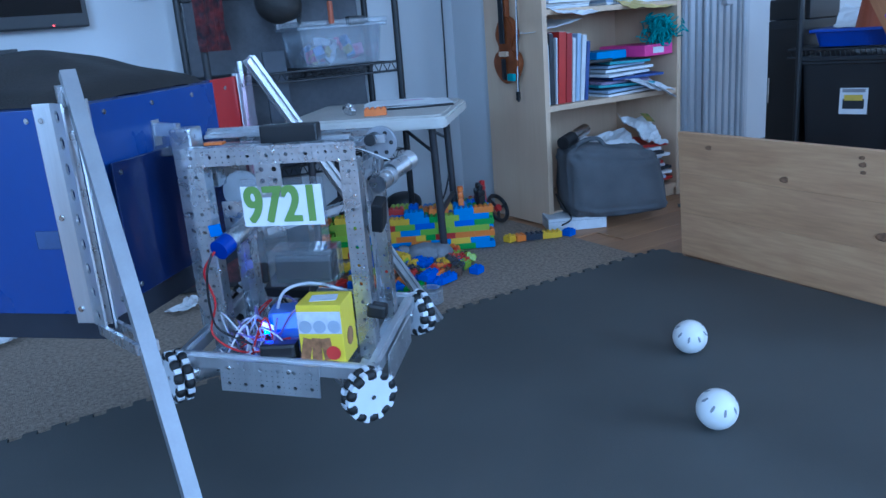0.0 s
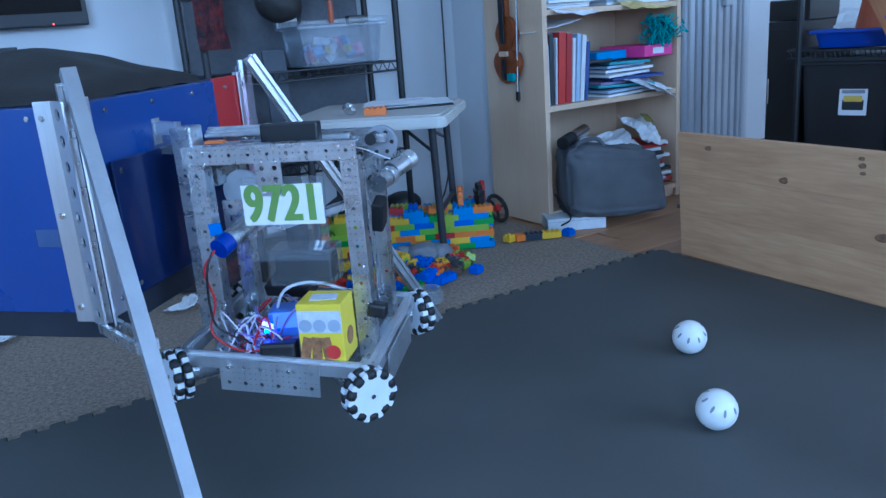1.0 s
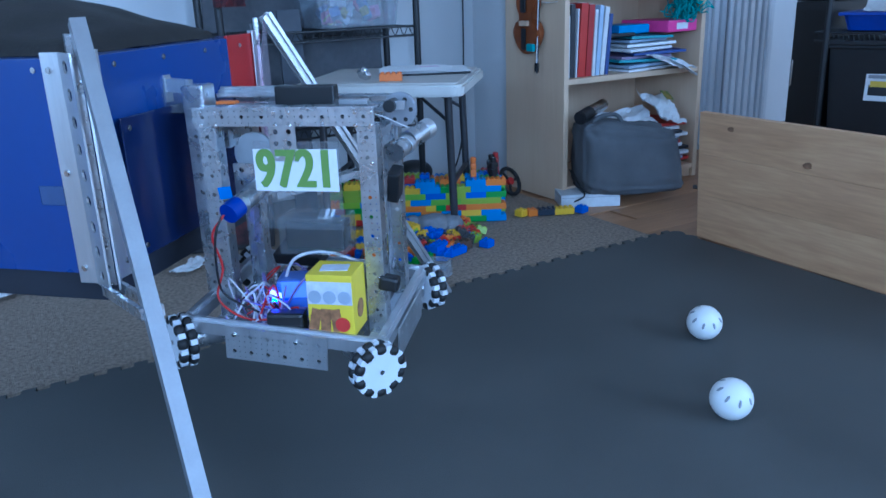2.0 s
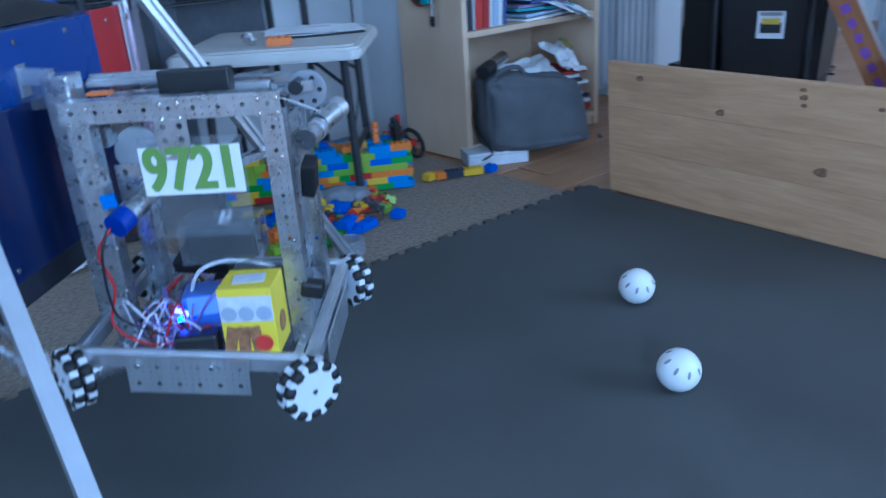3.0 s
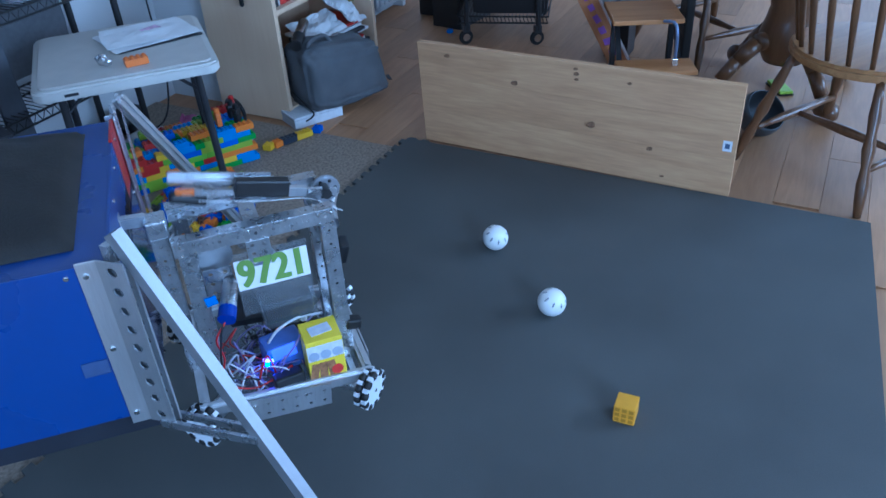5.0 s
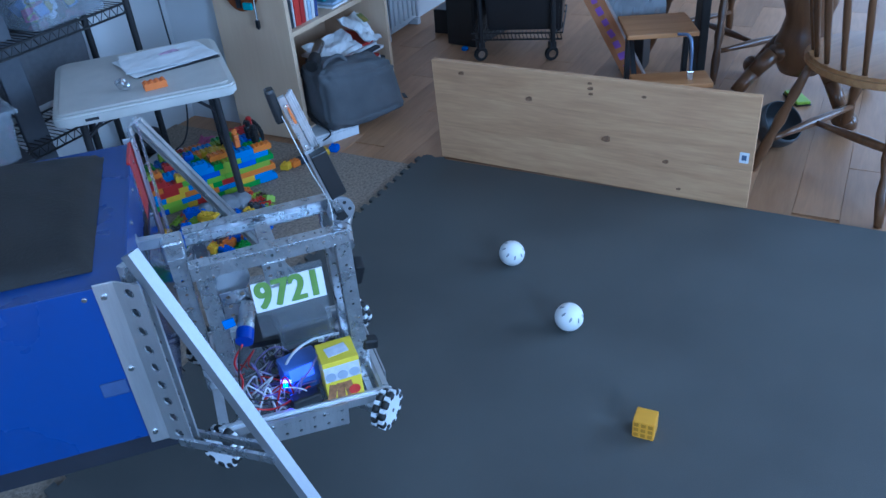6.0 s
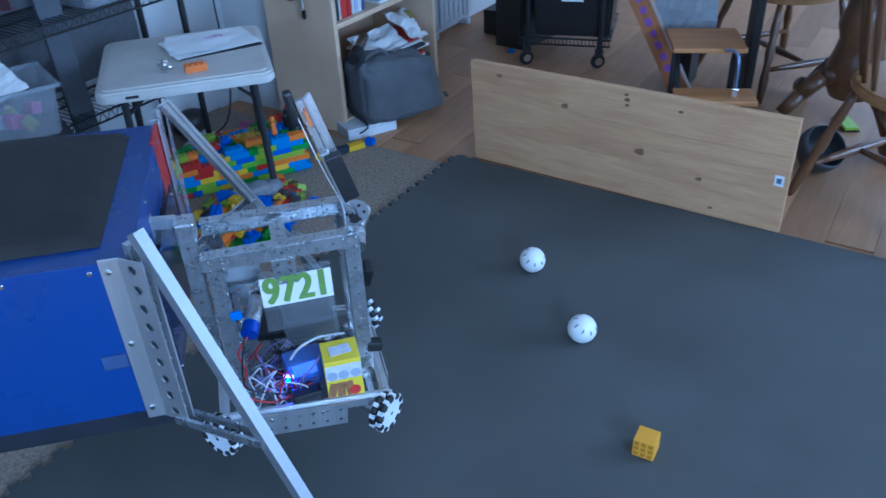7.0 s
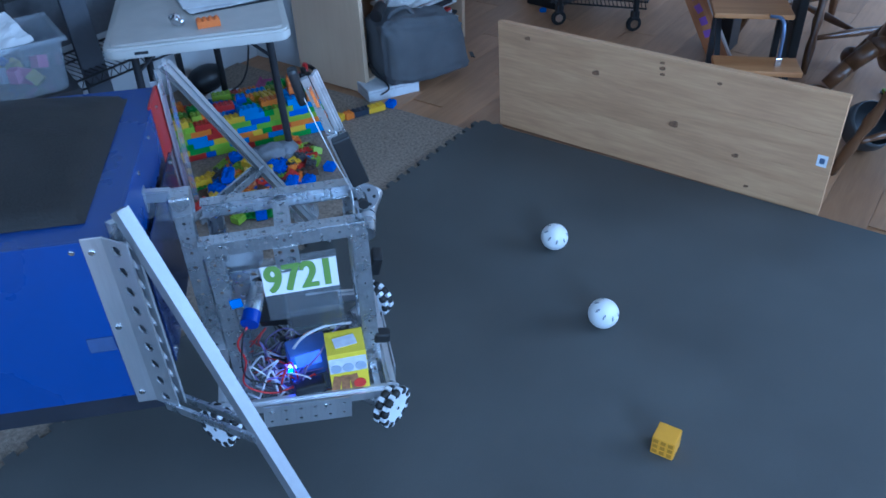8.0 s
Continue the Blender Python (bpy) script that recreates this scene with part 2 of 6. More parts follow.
def punched(length, width, count, r, thick=0.002, m=Matrix(), bm=None, rows=1, sides=8, weld=True, ring=0.0):
    """A strip along x in the xy plane with holes cut through it; ring: radius of the small holes round each larger one."""
    one = bmesh.new()
    wide = r
    if ring:
        count, rows = count * 3, rows * 3
    cx, cy = length / count, width / rows
    for i in range(count):
        for j in range(rows):
            mx, my = (i + 0.5) * cx, (j + 0.5) * cy - width / 2
            r = ring if ring and (i % 3 != 1 or j % 3 != 1) else wide
            rings = []
            for z in (thick / 2, -thick / 2):
                ins, out = [], []
                for k in range(sides):
                    a = 2 * math.pi * (k + 0.5) / sides
                    c, s = math.cos(a), math.sin(a)
                    f = 1 / max(abs(c), abs(s))
                    if sides == 8:
                        c2, s2 = (math.copysign(1, c), math.copysign(1, s))
                        o = (c2, s2 * 0.41) if abs(c) > abs(s) else (c2 * 0.41, s2)
                    else:
                        o = (c * f, s * f)
                    ins.append(one.verts.new((mx + r * c, my + r * s, z)))
                    out.append(one.verts.new((mx + o[0] * cx / 2, my + o[1] * cy / 2, z)))
                rings.append((ins, out))
            for (ins, out), flip in zip(rings, (False, True)):
                for k in range(sides):
                    q = (k + 1) % sides
                    f = (ins[k], out[k], out[q], ins[q])
                    one.faces.new(f[::-1] if flip else f)
                corners = []
                for k in range(sides):
                    q = (k + 1) % sides
                    a, b = out[k].co, out[q].co
                    if abs(a.x - b.x) > 1e-6 and abs(a.y - b.y) > 1e-6:
                        v = one.verts.new((max(a.x, b.x) if a.x + b.x > 2 * mx else min(a.x, b.x), max(a.y, b.y) if a.y + b.y > 2 * my else min(a.y, b.y), a.z))
                        f = (out[k], v, out[q])
                        one.faces.new(f[::-1] if flip else f)
            for k in range(sides):
                q = (k + 1) % sides
                one.faces.new((rings[0][0][k], rings[0][0][q], rings[1][0][q], rings[1][0][k]))
    for y in (-width / 2, width / 2):
        v = [one.verts.new(c) for c in ((0, y, -thick / 2), (length, y, -thick / 2), (length, y, thick / 2), (0, y, thick / 2))]
        one.faces.new(v)
    for x in (0, length):
        v = [one.verts.new(c) for c in ((x, -width / 2, -thick / 2), (x, width / 2, -thick / 2), (x, width / 2, thick / 2), (x, -width / 2, thick / 2))]
        one.faces.new(v)
    if weld:
        bmesh.ops.remove_doubles(one, verts=one.verts[:], dist=1e-5)
    return joined(one, m, bm)


def channel(a, b, face, size=0.025, r=0.0031, bm=None, thick=0.0022):
    """A U channel with holes from a to b; face: the way its web looks."""
    a, b = Vector(a), Vector(b)
    ahead, face = (b - a).normalized(), Vector(face).normalized()
    side = face.cross(ahead).normalized()
    n = max(2, round((b - a).length / 0.03))
    bm = bm or bmesh.new()
    for f, off in ((face, face * size / 2), (side, side * size / 2), (-side, -side * size / 2)):
        s = f.cross(ahead)
        m = Matrix((ahead, s, f)).transposed().to_4x4()
        m.translation = a + off
        punched((b - a).length, size, n, r, thick, m, bm, weld=False, ring=0.0012)
    return bm


def put(name, bm, mat, m=Matrix(), smooth=False):
    me = bpy.data.meshes.new(name)
    if smooth:
        for f in bm.faces:
            f.smooth = True
    bm.to_mesh(me)
    bm.free()
    me.materials.append(mat)
    ob = new(name, me)
    ob.matrix_world = m
    return ob


def thing(name, label, category, m=Matrix(), group="", kind=""):
    ob = new(name)
    ob.empty_display_size = 0.05
    ob.matrix_world = m
    return tagged(ob, label, category, group, kind)


def part(name, bm, mat, parent, label="", m=Matrix(), smooth=False):
    ob = put(name, bm, mat, Matrix(), smooth)
    ob.parent = parent
    ob.matrix_parent_inverse = Matrix()
    ob.matrix_basis = m
    return tagged(ob, label)


def shared(name, me, parent, m, label=""):
    ob = new(name, me)
    ob.parent = parent
    ob.matrix_parent_inverse = Matrix()
    ob.matrix_basis = m
    return tagged(ob, label)


def mesh_of(bm, mat, smooth=False):
    me = bpy.data.meshes.new("piece")
    if smooth:
        for f in bm.faces:
            f.smooth = True
    bm.to_mesh(me)
    bm.free()
    me.materials.append(mat)
    return me


# ---- the room ----
GROUND = -0.012


def structure(name, bm, mat, label, category, smooth=False):
    return tagged(put(name, bm, mat, smooth=smooth), label, category, kind="structure")


structure("floor", box(8.5, 6.2, 0.1, (1.25, 0.0, GROUND - 0.056)), M_PLANK, "honey-coloured laminate floor under the room", "floor")
structure("wall_north", box(4.75, 0.12, 2.6, (-0.615, 2.76, 1.26)), M_WALL, "plain pale painted wall behind the rack and table", "wall")
structure("wall_return", box(0.12, 0.5, 2.6, (1.82, 2.60, 1.26)), M_WALL, "short pale wall return beside the bookcase", "wall")
structure("wall_northeast", box(3.7, 0.12, 2.6, (3.73, 2.46, 1.26)), M_WALL, "pale painted wall behind the bookcase", "wall")
# west wall, with an opening added for the unseen fill lamp
west = box(0.12, 2.7, 2.6, (-3.0, -1.25, 1.26))
box(0.12, 1.3, 2.6, (-3.0, 2.15, 1.26), bm=west)
box(0.12, 1.4, 0.8, (-3.0, 0.8, 0.36), bm=west)
box(0.12, 1.4, 0.42, (-3.0, 0.8, 2.35), bm=west)
structure("wall_west", west, M_WALL, "plain pale painted wall with an opening added for the fill light", "wall")
structure("ceiling", box(8.7, 5.7, 0.1, (1.3, 0.0, 2.55)), M_CEIL, "plain white ceiling", "ceiling")
# south wall with its window, east wall with its glass door
south = box(0.7, 0.12, 2.6, (-2.65, -2.66, 1.26))
box(2.2, 0.12, 2.6, (0.45, -2.66, 1.26), bm=south)
box(1.65, 0.12, 0.8, (-1.475, -2.66, 0.36), bm=south)
box(1.65, 0.12, 0.42, (-1.475, -2.66, 2.35), bm=south)
box(1.3, 0.12, 2.6, (4.95, -2.66, 1.26), bm=south)
box(2.75, 0.12, 0.75, (2.925, -2.66, 0.335), bm=south)
box(2.75, 0.12, 0.3, (2.925, -2.66, 2.41), bm=south)
structure("wall_south", south, M_WALL, "pale painted wall with a two window openings", "wall")
east = box(0.12, 1.5, 2.6, (5.56, -1.9, 1.26))
box(0.12, 1.75, 2.6, (5.56, 1.6, 1.26), bm=east)
box(0.12, 1.9, 0.35, (5.56, -0.2, 2.385), bm=east)
structure("wall_east", east, M_WALL, "pale painted wall with a glass door opening", "wall")


def scalloped(x0, x1, y0, y1):
    """Foam mat outline with a toothed edge on its two far sides."""
    out = [(x0, y0 - 0.2), (x1, y0 + 0.014), (x1, y1 - 0.1)]
    n = 2
    for k in range(n):
        y = y1 - 0.1 + 0.1 * k / n
        out += [(x1 + 0.012, y + 0.012), (x1 + 0.012, y + 0.03), (x1, y + 0.042)]
    n = round((x1 - x0) / 0.051)
    for k in range(n):
        x = x1 - (k + 0.5) * (x1 - x0) / n
        out += [(x + 0.012, y1 - 0.012), (x + 0.016, y1 + 0.006), (x - 0.010, y1 + 0.006), (x - 0.014, y1 - 0.012)]
    out += [(x0, y1)]
    return out


mat_bm = sheet(scalloped(-0.95, 1.708, 0.085, 1.585), 0.012, pose(0, 0, GROUND))
structure("floor_mat", mat_bm, M_MAT, "dark grey foam mat with a toothed edge, laid on the floor", "mat")
structure("carpet", box(4.62, 1.2, 0.008, (-0.66, 2.10, GROUND - 0.002)), M_CARPET, "tan speckled loop carpet beside the foam mat", "carpet")


def pine_board():
    m = pose(1.715, 0.484, -0.006, 0, -3.2, -1.2)
    t = thing("pine_board", "knotty pine board standing on edge along the foam mat", "board", m)
    for z, h, y in ((0.0, 0.128, 0.3), (0.1284, 0.116, 1.7), (0.2448, 0.1162, 3.1)):
        strip = box(0.02, 1.03, h, (0.01, 0.515 - y, h / 2 + z - 4 * z), bevel=0.0012)
        part("strip", strip, M_BOARD, t, m=pose(0, y, 4 * z))
    for y, z, r in ((0.682, 0.267, 0.011), (0.918, 0.326, 0.009), (0.482, 0.327, 0.008), (0.486, 0.343, 0.006), (0.482, 0.309, 0.006), (0.426, 0.166, 0.014), (0.243, 0.118, 0.009),
                    (0.32, 0.32, 0.006), (0.20, 0.03, 0.006)):
        k = bmesh.new()
        bmesh.ops.create_cone(k, cap_ends=True, segments=14, radius1=r * 1.25, radius2=r * 0.9, depth=0.002, matrix=pose(-0.0005, y, z, 20, -90, 0) @ Matrix.Diagonal((0.62, 1.25, 1, 1)))
        part("knot", k, M_KNOT, t, "dark oval knot")
    part("sticker", box(0.001, 0.026, 0.034, (-0.001, 0.025, 0.17)), M_PAPER, t, "small white paper sticker")
    part("sticker_print", box(0.001, 0.013, 0.016, (-0.0018, 0.025, 0.17)), material("sticker_ink", (0.12, 0.16, 0.25), 0.7), t)


def holed_ball(at, turn):
    t = thing("perforated_ball", "white hollow plastic ball with slots, lying on the foam mat", "ball", pose(*at, *turn), "practice balls")
    b = bmesh.new()
    bmesh.ops.create_uvsphere(b, u_segments=40, v_segments=24, radius=0.035)
    part("shell", b, M_BALL, t, smooth=True)
    for lat in (38, -38):
        for k in range(8):
            a = radians(k * 45)
            c, s = math.cos(radians(lat)), math.sin(radians(lat))
            m = Matrix.Rotation(a, 4, "Z") @ Matrix.Translation((0.0347 * c, 0, 0.0347 * s)) @ Matrix.Rotation(radians(-lat), 4, "Y")
            # Raised grey oval on the closed shell, coloured for an open slot's shade.
            slot = bmesh.new()
            bmesh.ops.create_uvsphere(slot, u_segments=10, v_segments=8, radius=1, matrix=m @ Matrix.Diagonal((0.0012, 0.0026, 0.0068, 1)))
            part("slot", slot, M_SLOT_SHADE, t, smooth=True)
    return t


def toy_cube():
    t = thing("yellow_cube", "yellow toy brick cube with open undersides, on the foam mat", "toy cube", pose(0.724, 0.519, 0.0, 0, 0, -87))
    s = 0.0445
    part("block", box(s, s, s, (0, 0, s / 2), bevel=0.0025), M_YELLOW, t)
    # Darker yellow slabs paint the shade of hollow pockets onto the flat face.
    dark = material("pocket_shade", (0.48, 0.22, 0.012), 0.6)
    for i in range(3):
        for j in range(3):
            part("pocket", box(0.0095, 0.001, 0.009, ((i - 1) * 0.0143, -s / 2 - 0.0002, 0.0095 + j * 0.0135), bevel=0.0004), dark, t)


pine_board()
holed_ball((1.195, 1.016, 0.035), (12, -28, 30))
holed_ball((0.986, 0.777, 0.035), (10, -24, 55))
toy_cube()

# ---- the landing craft ----
C1, C2 = Vector((0.119, 1.132, 0)), Vector((0.473, 1.486, 0))
ALONG_A, ALONG_B = Vector((-0.7071, 0.7071, 0)), Vector((0.7071, 0.7071, 0))
OUT_A, OUT_B = Vector((-0.7071, -0.7071, 0)), Vector((0.7071, -0.7071, 0))
TOP, LOW = 0.628, 0.339


def basis(origin, x, y, z):
    m = Matrix((Vector(x), Vector(y), Vector(z))).transposed().to_4x4()
    m.translation = origin
    return m


def upright_panel(origin, along, out, x0, x1, z0, z1, thick=0.006):
    """A standing panel: along is its width, out its outer side."""
    b = box(x1 - x0, z1 - z0, thick, ((x0 + x1) / 2, (z0 + z1) / 2, -thick / 2), bevel=0.001)
    b.transform(basis(origin, along, (0, 0, 1), out))
    bmesh.ops.recalc_face_normals(b, faces=b.faces[:])
    return b


def screw(parent, at, out, r=0.0045):
    b = rod(r, 0.004, n=10, bevel=0.001)
    b.transform(Matrix.Translation(at) @ Vector(out).to_track_quat("Z", "Y").to_matrix().to_4x4())
    return part("screw", b, M_STEEL, parent)


def lander():
    t = thing("model_lander", "blue and red model lander with padded black top on aluminium legs", "lander")
    W = 0.506
    part("front_panel", upright_panel(C1, ALONG_A, OUT_A, 0.012, W, LOW, TOP), M_BLUE, t)
    part("side_panel", upright_panel(C1, ALONG_B, OUT_B, 0.012, W * 0.79, LOW, TOP), M_BLUE, t)
    part("red_panel", upright_panel(C1, ALONG_B, OUT_B, W * 0.792, W - 0.01, TOP - 0.12, TOP + 0.004), M_RED, t)
    part("clear_red_panel", upright_panel(C1, ALONG_B, OUT_B, W * 0.792, W - 0.01, LOW, TOP - 0.122), M_REDCLEAR, t, "see-through red lower panel")
    part("back_panel", upright_panel(C2, ALONG_A, ALONG_B, 0.01, W, LOW, TOP - 0.012), M_BLUE, t)
    part("far_panel", upright_panel(C1 + ALONG_A * W, ALONG_B, ALONG_A, 0.01, W, LOW, TOP - 0.012), M_BLUE, t)
    mid = C1 + ALONG_A * W / 2 + ALONG_B * W / 2
    rim = box(W - 0.012, W - 0.012, 0.006, (mid.x, mid.y, TOP - 0.004), (0, 0, 45))
    part("rim", rim, M_BLUE, t)
    part("skirt", box(W - 0.016, W - 0.016, 0.04, (mid.x, mid.y, LOW - 0.022), (0, 0, 45), 0.002), material("dark_skirt", (0.018, 0.02, 0.03), 0.6), t, "dark lower edge board")
    # padded lid, domed in the middle
    pad = bmesh.new()
    bmesh.ops.create_grid(pad, x_segments=36, y_segments=36, size=0.5)
    for v in pad.verts:
        x, y = v.co.x * 2, v.co.y * 2
        edge = min(1 - abs(x), 1 - abs(y))
        h = 0.018 * min(1, edge / 0.12) ** 0.5 + 0.06 * max(0, 1 - (x * x)) ** 1.2 * max(0, 1 - (y * y)) ** 1.2
        v.co = Vector((x * 0.205, y * 0.205, h + 0.004 * noise.noise(Vector((x * 3, y * 3, 0)))))
    part("padded_lid", pad, M_VINYL, t, "slumped padded black vinyl top", pose(mid.x, mid.y, TOP, 0, 0, 45), smooth=True)
    # corner brackets with a row of holes and the splayed legs
    for corner, wa, wb, foot, shown in ((C1, (ALONG_A, OUT_A), (ALONG_B, OUT_B), (0.142, 0.760), True), (C2, (-ALONG_B, OUT_B), (ALONG_A, ALONG_B), (0.905, 1.545), True)):
        diag = (wa[1] + wb[1]).normalized()
        z0, z1 = LOW - 0.012, TOP + 0.008
        for (along, out), (f0, f1) in ((wa, (0.014, 0.044)), (wb, (0.014, 0.046))):
            if corner is C2:
                f0, f1 = 0.0, 0.014
            f = upright_panel(corner, along, out, f0, f1, z0, z1, 0.003)
            f.transform(Matrix.Translation(out * 0.005))
            part("flange", f, M_ALU, t, "bent aluminium corner flange")
            for z in (z0 + 0.022, (z0 + z1) / 2, z1 - 0.022):
                screw(t, corner + along * (f1 - 0.011) + out * 0.006 + Vector((0, 0, z)), out)
            # bevelled web with holes
            start = corner + along * (f0 + 0.001) + out * 0.005
            end = corner + diag * 0.036 + diag.cross(Vector((0, 0, 1))) * (0.006 if along.dot(diag.cross(Vector((0, 0, 1)))) > 0 else -0.006)
            w = (end - start).length
            ahead = Vector((0, 0, 1))
            side = (end - start).normalized()
            face = ahead.cross(side)
            m = basis(start + side * w / 2 + Vector((0, 0, z0)), ahead, side, face)
            if corner is C2:
                continue
            part("web", punched(z1 - z0, w, 9, 0.0085, 0.003, m, sides=8), M_ALU, t, "aluminium web with a row of round holes")
        top = corner + diag * 0.014 + Vector((0.011, 0, TOP + (0.045 if corner is C1 else 0.034)))
        low = Vector((*foot, 0.0))
        if corner is C2:
            quarter = [(0.0102, -0.0102), (0.0102, -0.0034), (0.0072, -0.0034), (0.0072, -0.0052), (0.0052, -0.0032), (0.0052, 0.0032), (0.0072, 0.0052), (0.0072, 0.0034), (0.0102, 0.0034)]
            profile = []
            for k in range(4):
                c, q = round(math.cos(k * math.pi / 2)), round(math.sin(k * math.pi / 2))
                profile += [(c * x - q * y, q * x + c * y) for x, y in quarter]
            across = (low - top).to_track_quat("Z", "Y").to_matrix().to_4x4()
            leg = sheet(profile, (low - top).length, Matrix.Translation(top) @ across)
            part("leg", leg, M_ALU, t, "slotted aluminium extrusion leg")
        else:
            # hollow square tube
            tube = bmesh.new()
            length, side_width = (low - top).length, 0.0192
            q = (low - top).to_track_quat("Z", "Y").to_matrix().to_4x4()
            rings = []
            for half, z in ((side_width / 2, 0), (side_width / 2, length), (side_width / 2 - 0.002, length), (side_width / 2 - 0.002, 0)):
                rings.append([tube.verts.new(Matrix.Translation(top) @ q @ Vector((x * half, y * half, z))) for x, y in ((-1, -1), (1, -1), (1, 1), (-1, 1))])
            for k in range(4):
                r0, r1 = rings[k], rings[(k + 1) % 4]
                for e in range(4):
                    tube.faces.new((r0[e], r0[(e + 1) % 4], r1[(e + 1) % 4], r1[e]))
            bmesh.ops.recalc_face_normals(tube, faces=tube.faces[:])
            part("leg", tube, M_TUBE, t, "bright square aluminium tube leg")
        # strut from the bracket's foot to the leg
        knee = top + (low - top) * 0.49
        foot_a = corner + diag * 0.01 + Vector((0, 0, z0 - 0.004))
        sd = diag.cross(Vector((0, 0, 1))) * 0.011
        for k in (-1, 1):
            part("strut", bar(foot_a + sd * k, knee + sd * k, 0.006, 0.014), M_ALU2, t)
        screw(t, foot_a - Vector((0, 0, 0.004)) + diag * 0.012, diag, 0.006)
        post = bar(corner + diag * 0.006 + Vector((0, 0, z0)), corner + diag * 0.006 + Vector((0, 0, TOP + 0.03)), 0.012 if corner is C1 else 0.007)
        part("corner_post", post, M_ALU2, t)
    # clear panel with a red tint between the far leg and its post
    part("clear_side", upright_panel(C2, ALONG_B, OUT_B, -0.006, 0.03, LOW + 0.02, TOP + 0.02, 0.003), M_CLEAR, t, "clear plastic corner panel")
    # bolted sheet over the lower side panel, its colour darkened for shade and reflections
    plate = upright_panel(C1, ALONG_B, OUT_B, 0.06, W * 0.79, LOW + 0.004, TOP - 0.085, 0.003)
    plate.transform(Matrix.Translation(OUT_B * 0.012))
    part("glossy_sheet", plate, M_SHADED_SHEET, t, "glossy plastic sheet over the side panel, coloured dark for shade and reflections")
    for x in (0.075, 0.385):
        for z in (LOW + 0.02, TOP - 0.1):
            screw(t, C1 + ALONG_B * x + OUT_B * 0.013 + Vector((0, 0, z)), OUT_B, 0.004)
    # clear gusset between the far leg's head and the red panel
    gusset = bmesh.new()
    for u, z in ((0.012, TOP + 0.035), (-0.012, TOP - 0.03), (-0.03, TOP - 0.12), (-0.034, LOW + 0.06), (0.012, LOW + 0.03)):
        gusset.verts.new(C2 + ALONG_B * u + OUT_B * 0.018 + Vector((0, 0, z)))
    gusset.faces.new(gusset.verts[:])
    thick_gusset = bmesh.ops.extrude_face_region(gusset, geom=gusset.faces[:])
    for v in [e for e in thick_gusset["geom"] if isinstance(e, bmesh.types.BMVert)]:
        v.co += OUT_B * 0.003
    bmesh.ops.recalc_face_normals(gusset, faces=gusset.faces[:])
    part("gusset", gusset, M_PINKCLEAR, t, "clear plastic gusset beside the far leg")
    # grey repair tape on the front panel
    tape = upright_panel(C1, ALONG_A, OUT_A, 0.047, 0.085, 0.436, 0.462, 0.0006)
    tape.transform(Matrix.Translation(OUT_A * 0.0016))
    part("tape", tape, material("grey_tape", (0.07, 0.105, 0.24), 0.5), t, "strip of grey tape")
    # small metal latch further along the front panel
    for x0, x1, z0, z1 in ((0.246, 0.256, 0.44, 0.482), (0.256, 0.28, 0.44, 0.449), (0.256, 0.264, 0.449, 0.464)):
        b = upright_panel(C1, ALONG_A, OUT_A, x0, x1, z0, z1, 0.008)
        b.transform(Matrix.Translation(OUT_A * 0.009))
        part("latch", b, M_ALU2, t, "small bent metal latch")
    for x in (0.06, 0.18, 0.3, 0.42):
        screw(t, C1 + ALONG_A * x + OUT_A * 0.001 + Vector((0, 0, TOP - 0.014)), OUT_A, 0.004)
        screw(t, C1 + ALONG_B * (x + 0.02) + OUT_B * 0.001 + Vector((0, 0, TOP - 0.014)), OUT_B, 0.004)
    return t


lander()

# ---- the robot ----
ROBOT = pose(0.381, 1.103, -0.003, 0, 0, -42.4)
AXLE = 0.185
# the lower chassis hangs a little out of level: its front right corner is lowest
HANG = pose(0.14, -0.09, 0.191) @ pose(0, 0, 0, 3.2, 4.4, 0) @ pose(-0.14, 0.09, -0.185)


def omni_wheel(robot, x, y, heading):
    """A double omni wheel: hub discs and barrel rollers on the rim; heading: where its face looks, in degrees."""
    w = new("omni_wheel")
    w.empty_display_size = 0.03
    w.parent = robot
    w.matrix_parent_inverse = Matrix()
    w.matrix_basis = HANG @ pose(x, y, AXLE) @ pose(0, 0, 0, 0, 0, heading) @ pose(0, 0, 0, 90, 0, 0) @ Matrix.Scale(0.91, 4)
    roller = OMNI["roller"]
    for side in (-1, 1):
        shared("hub", OMNI["hub"], w, pose(0, 0, side * 0.0085, 0, 0, 18 if side > 0 else 0), "white plastic wheel disc")
        for k in range(10):
            a = 36 * k + (18 if side > 0 else 0)
            shared("roller", roller, w, pose(0, 0, side * 0.0085, 0, 0, a) @ pose(0.0368, 0, 0, 90, 0, 0))
    shared("axle", OMNI["axle"], w, pose(0, 0, -0.012))
    return w


OMNI = {}


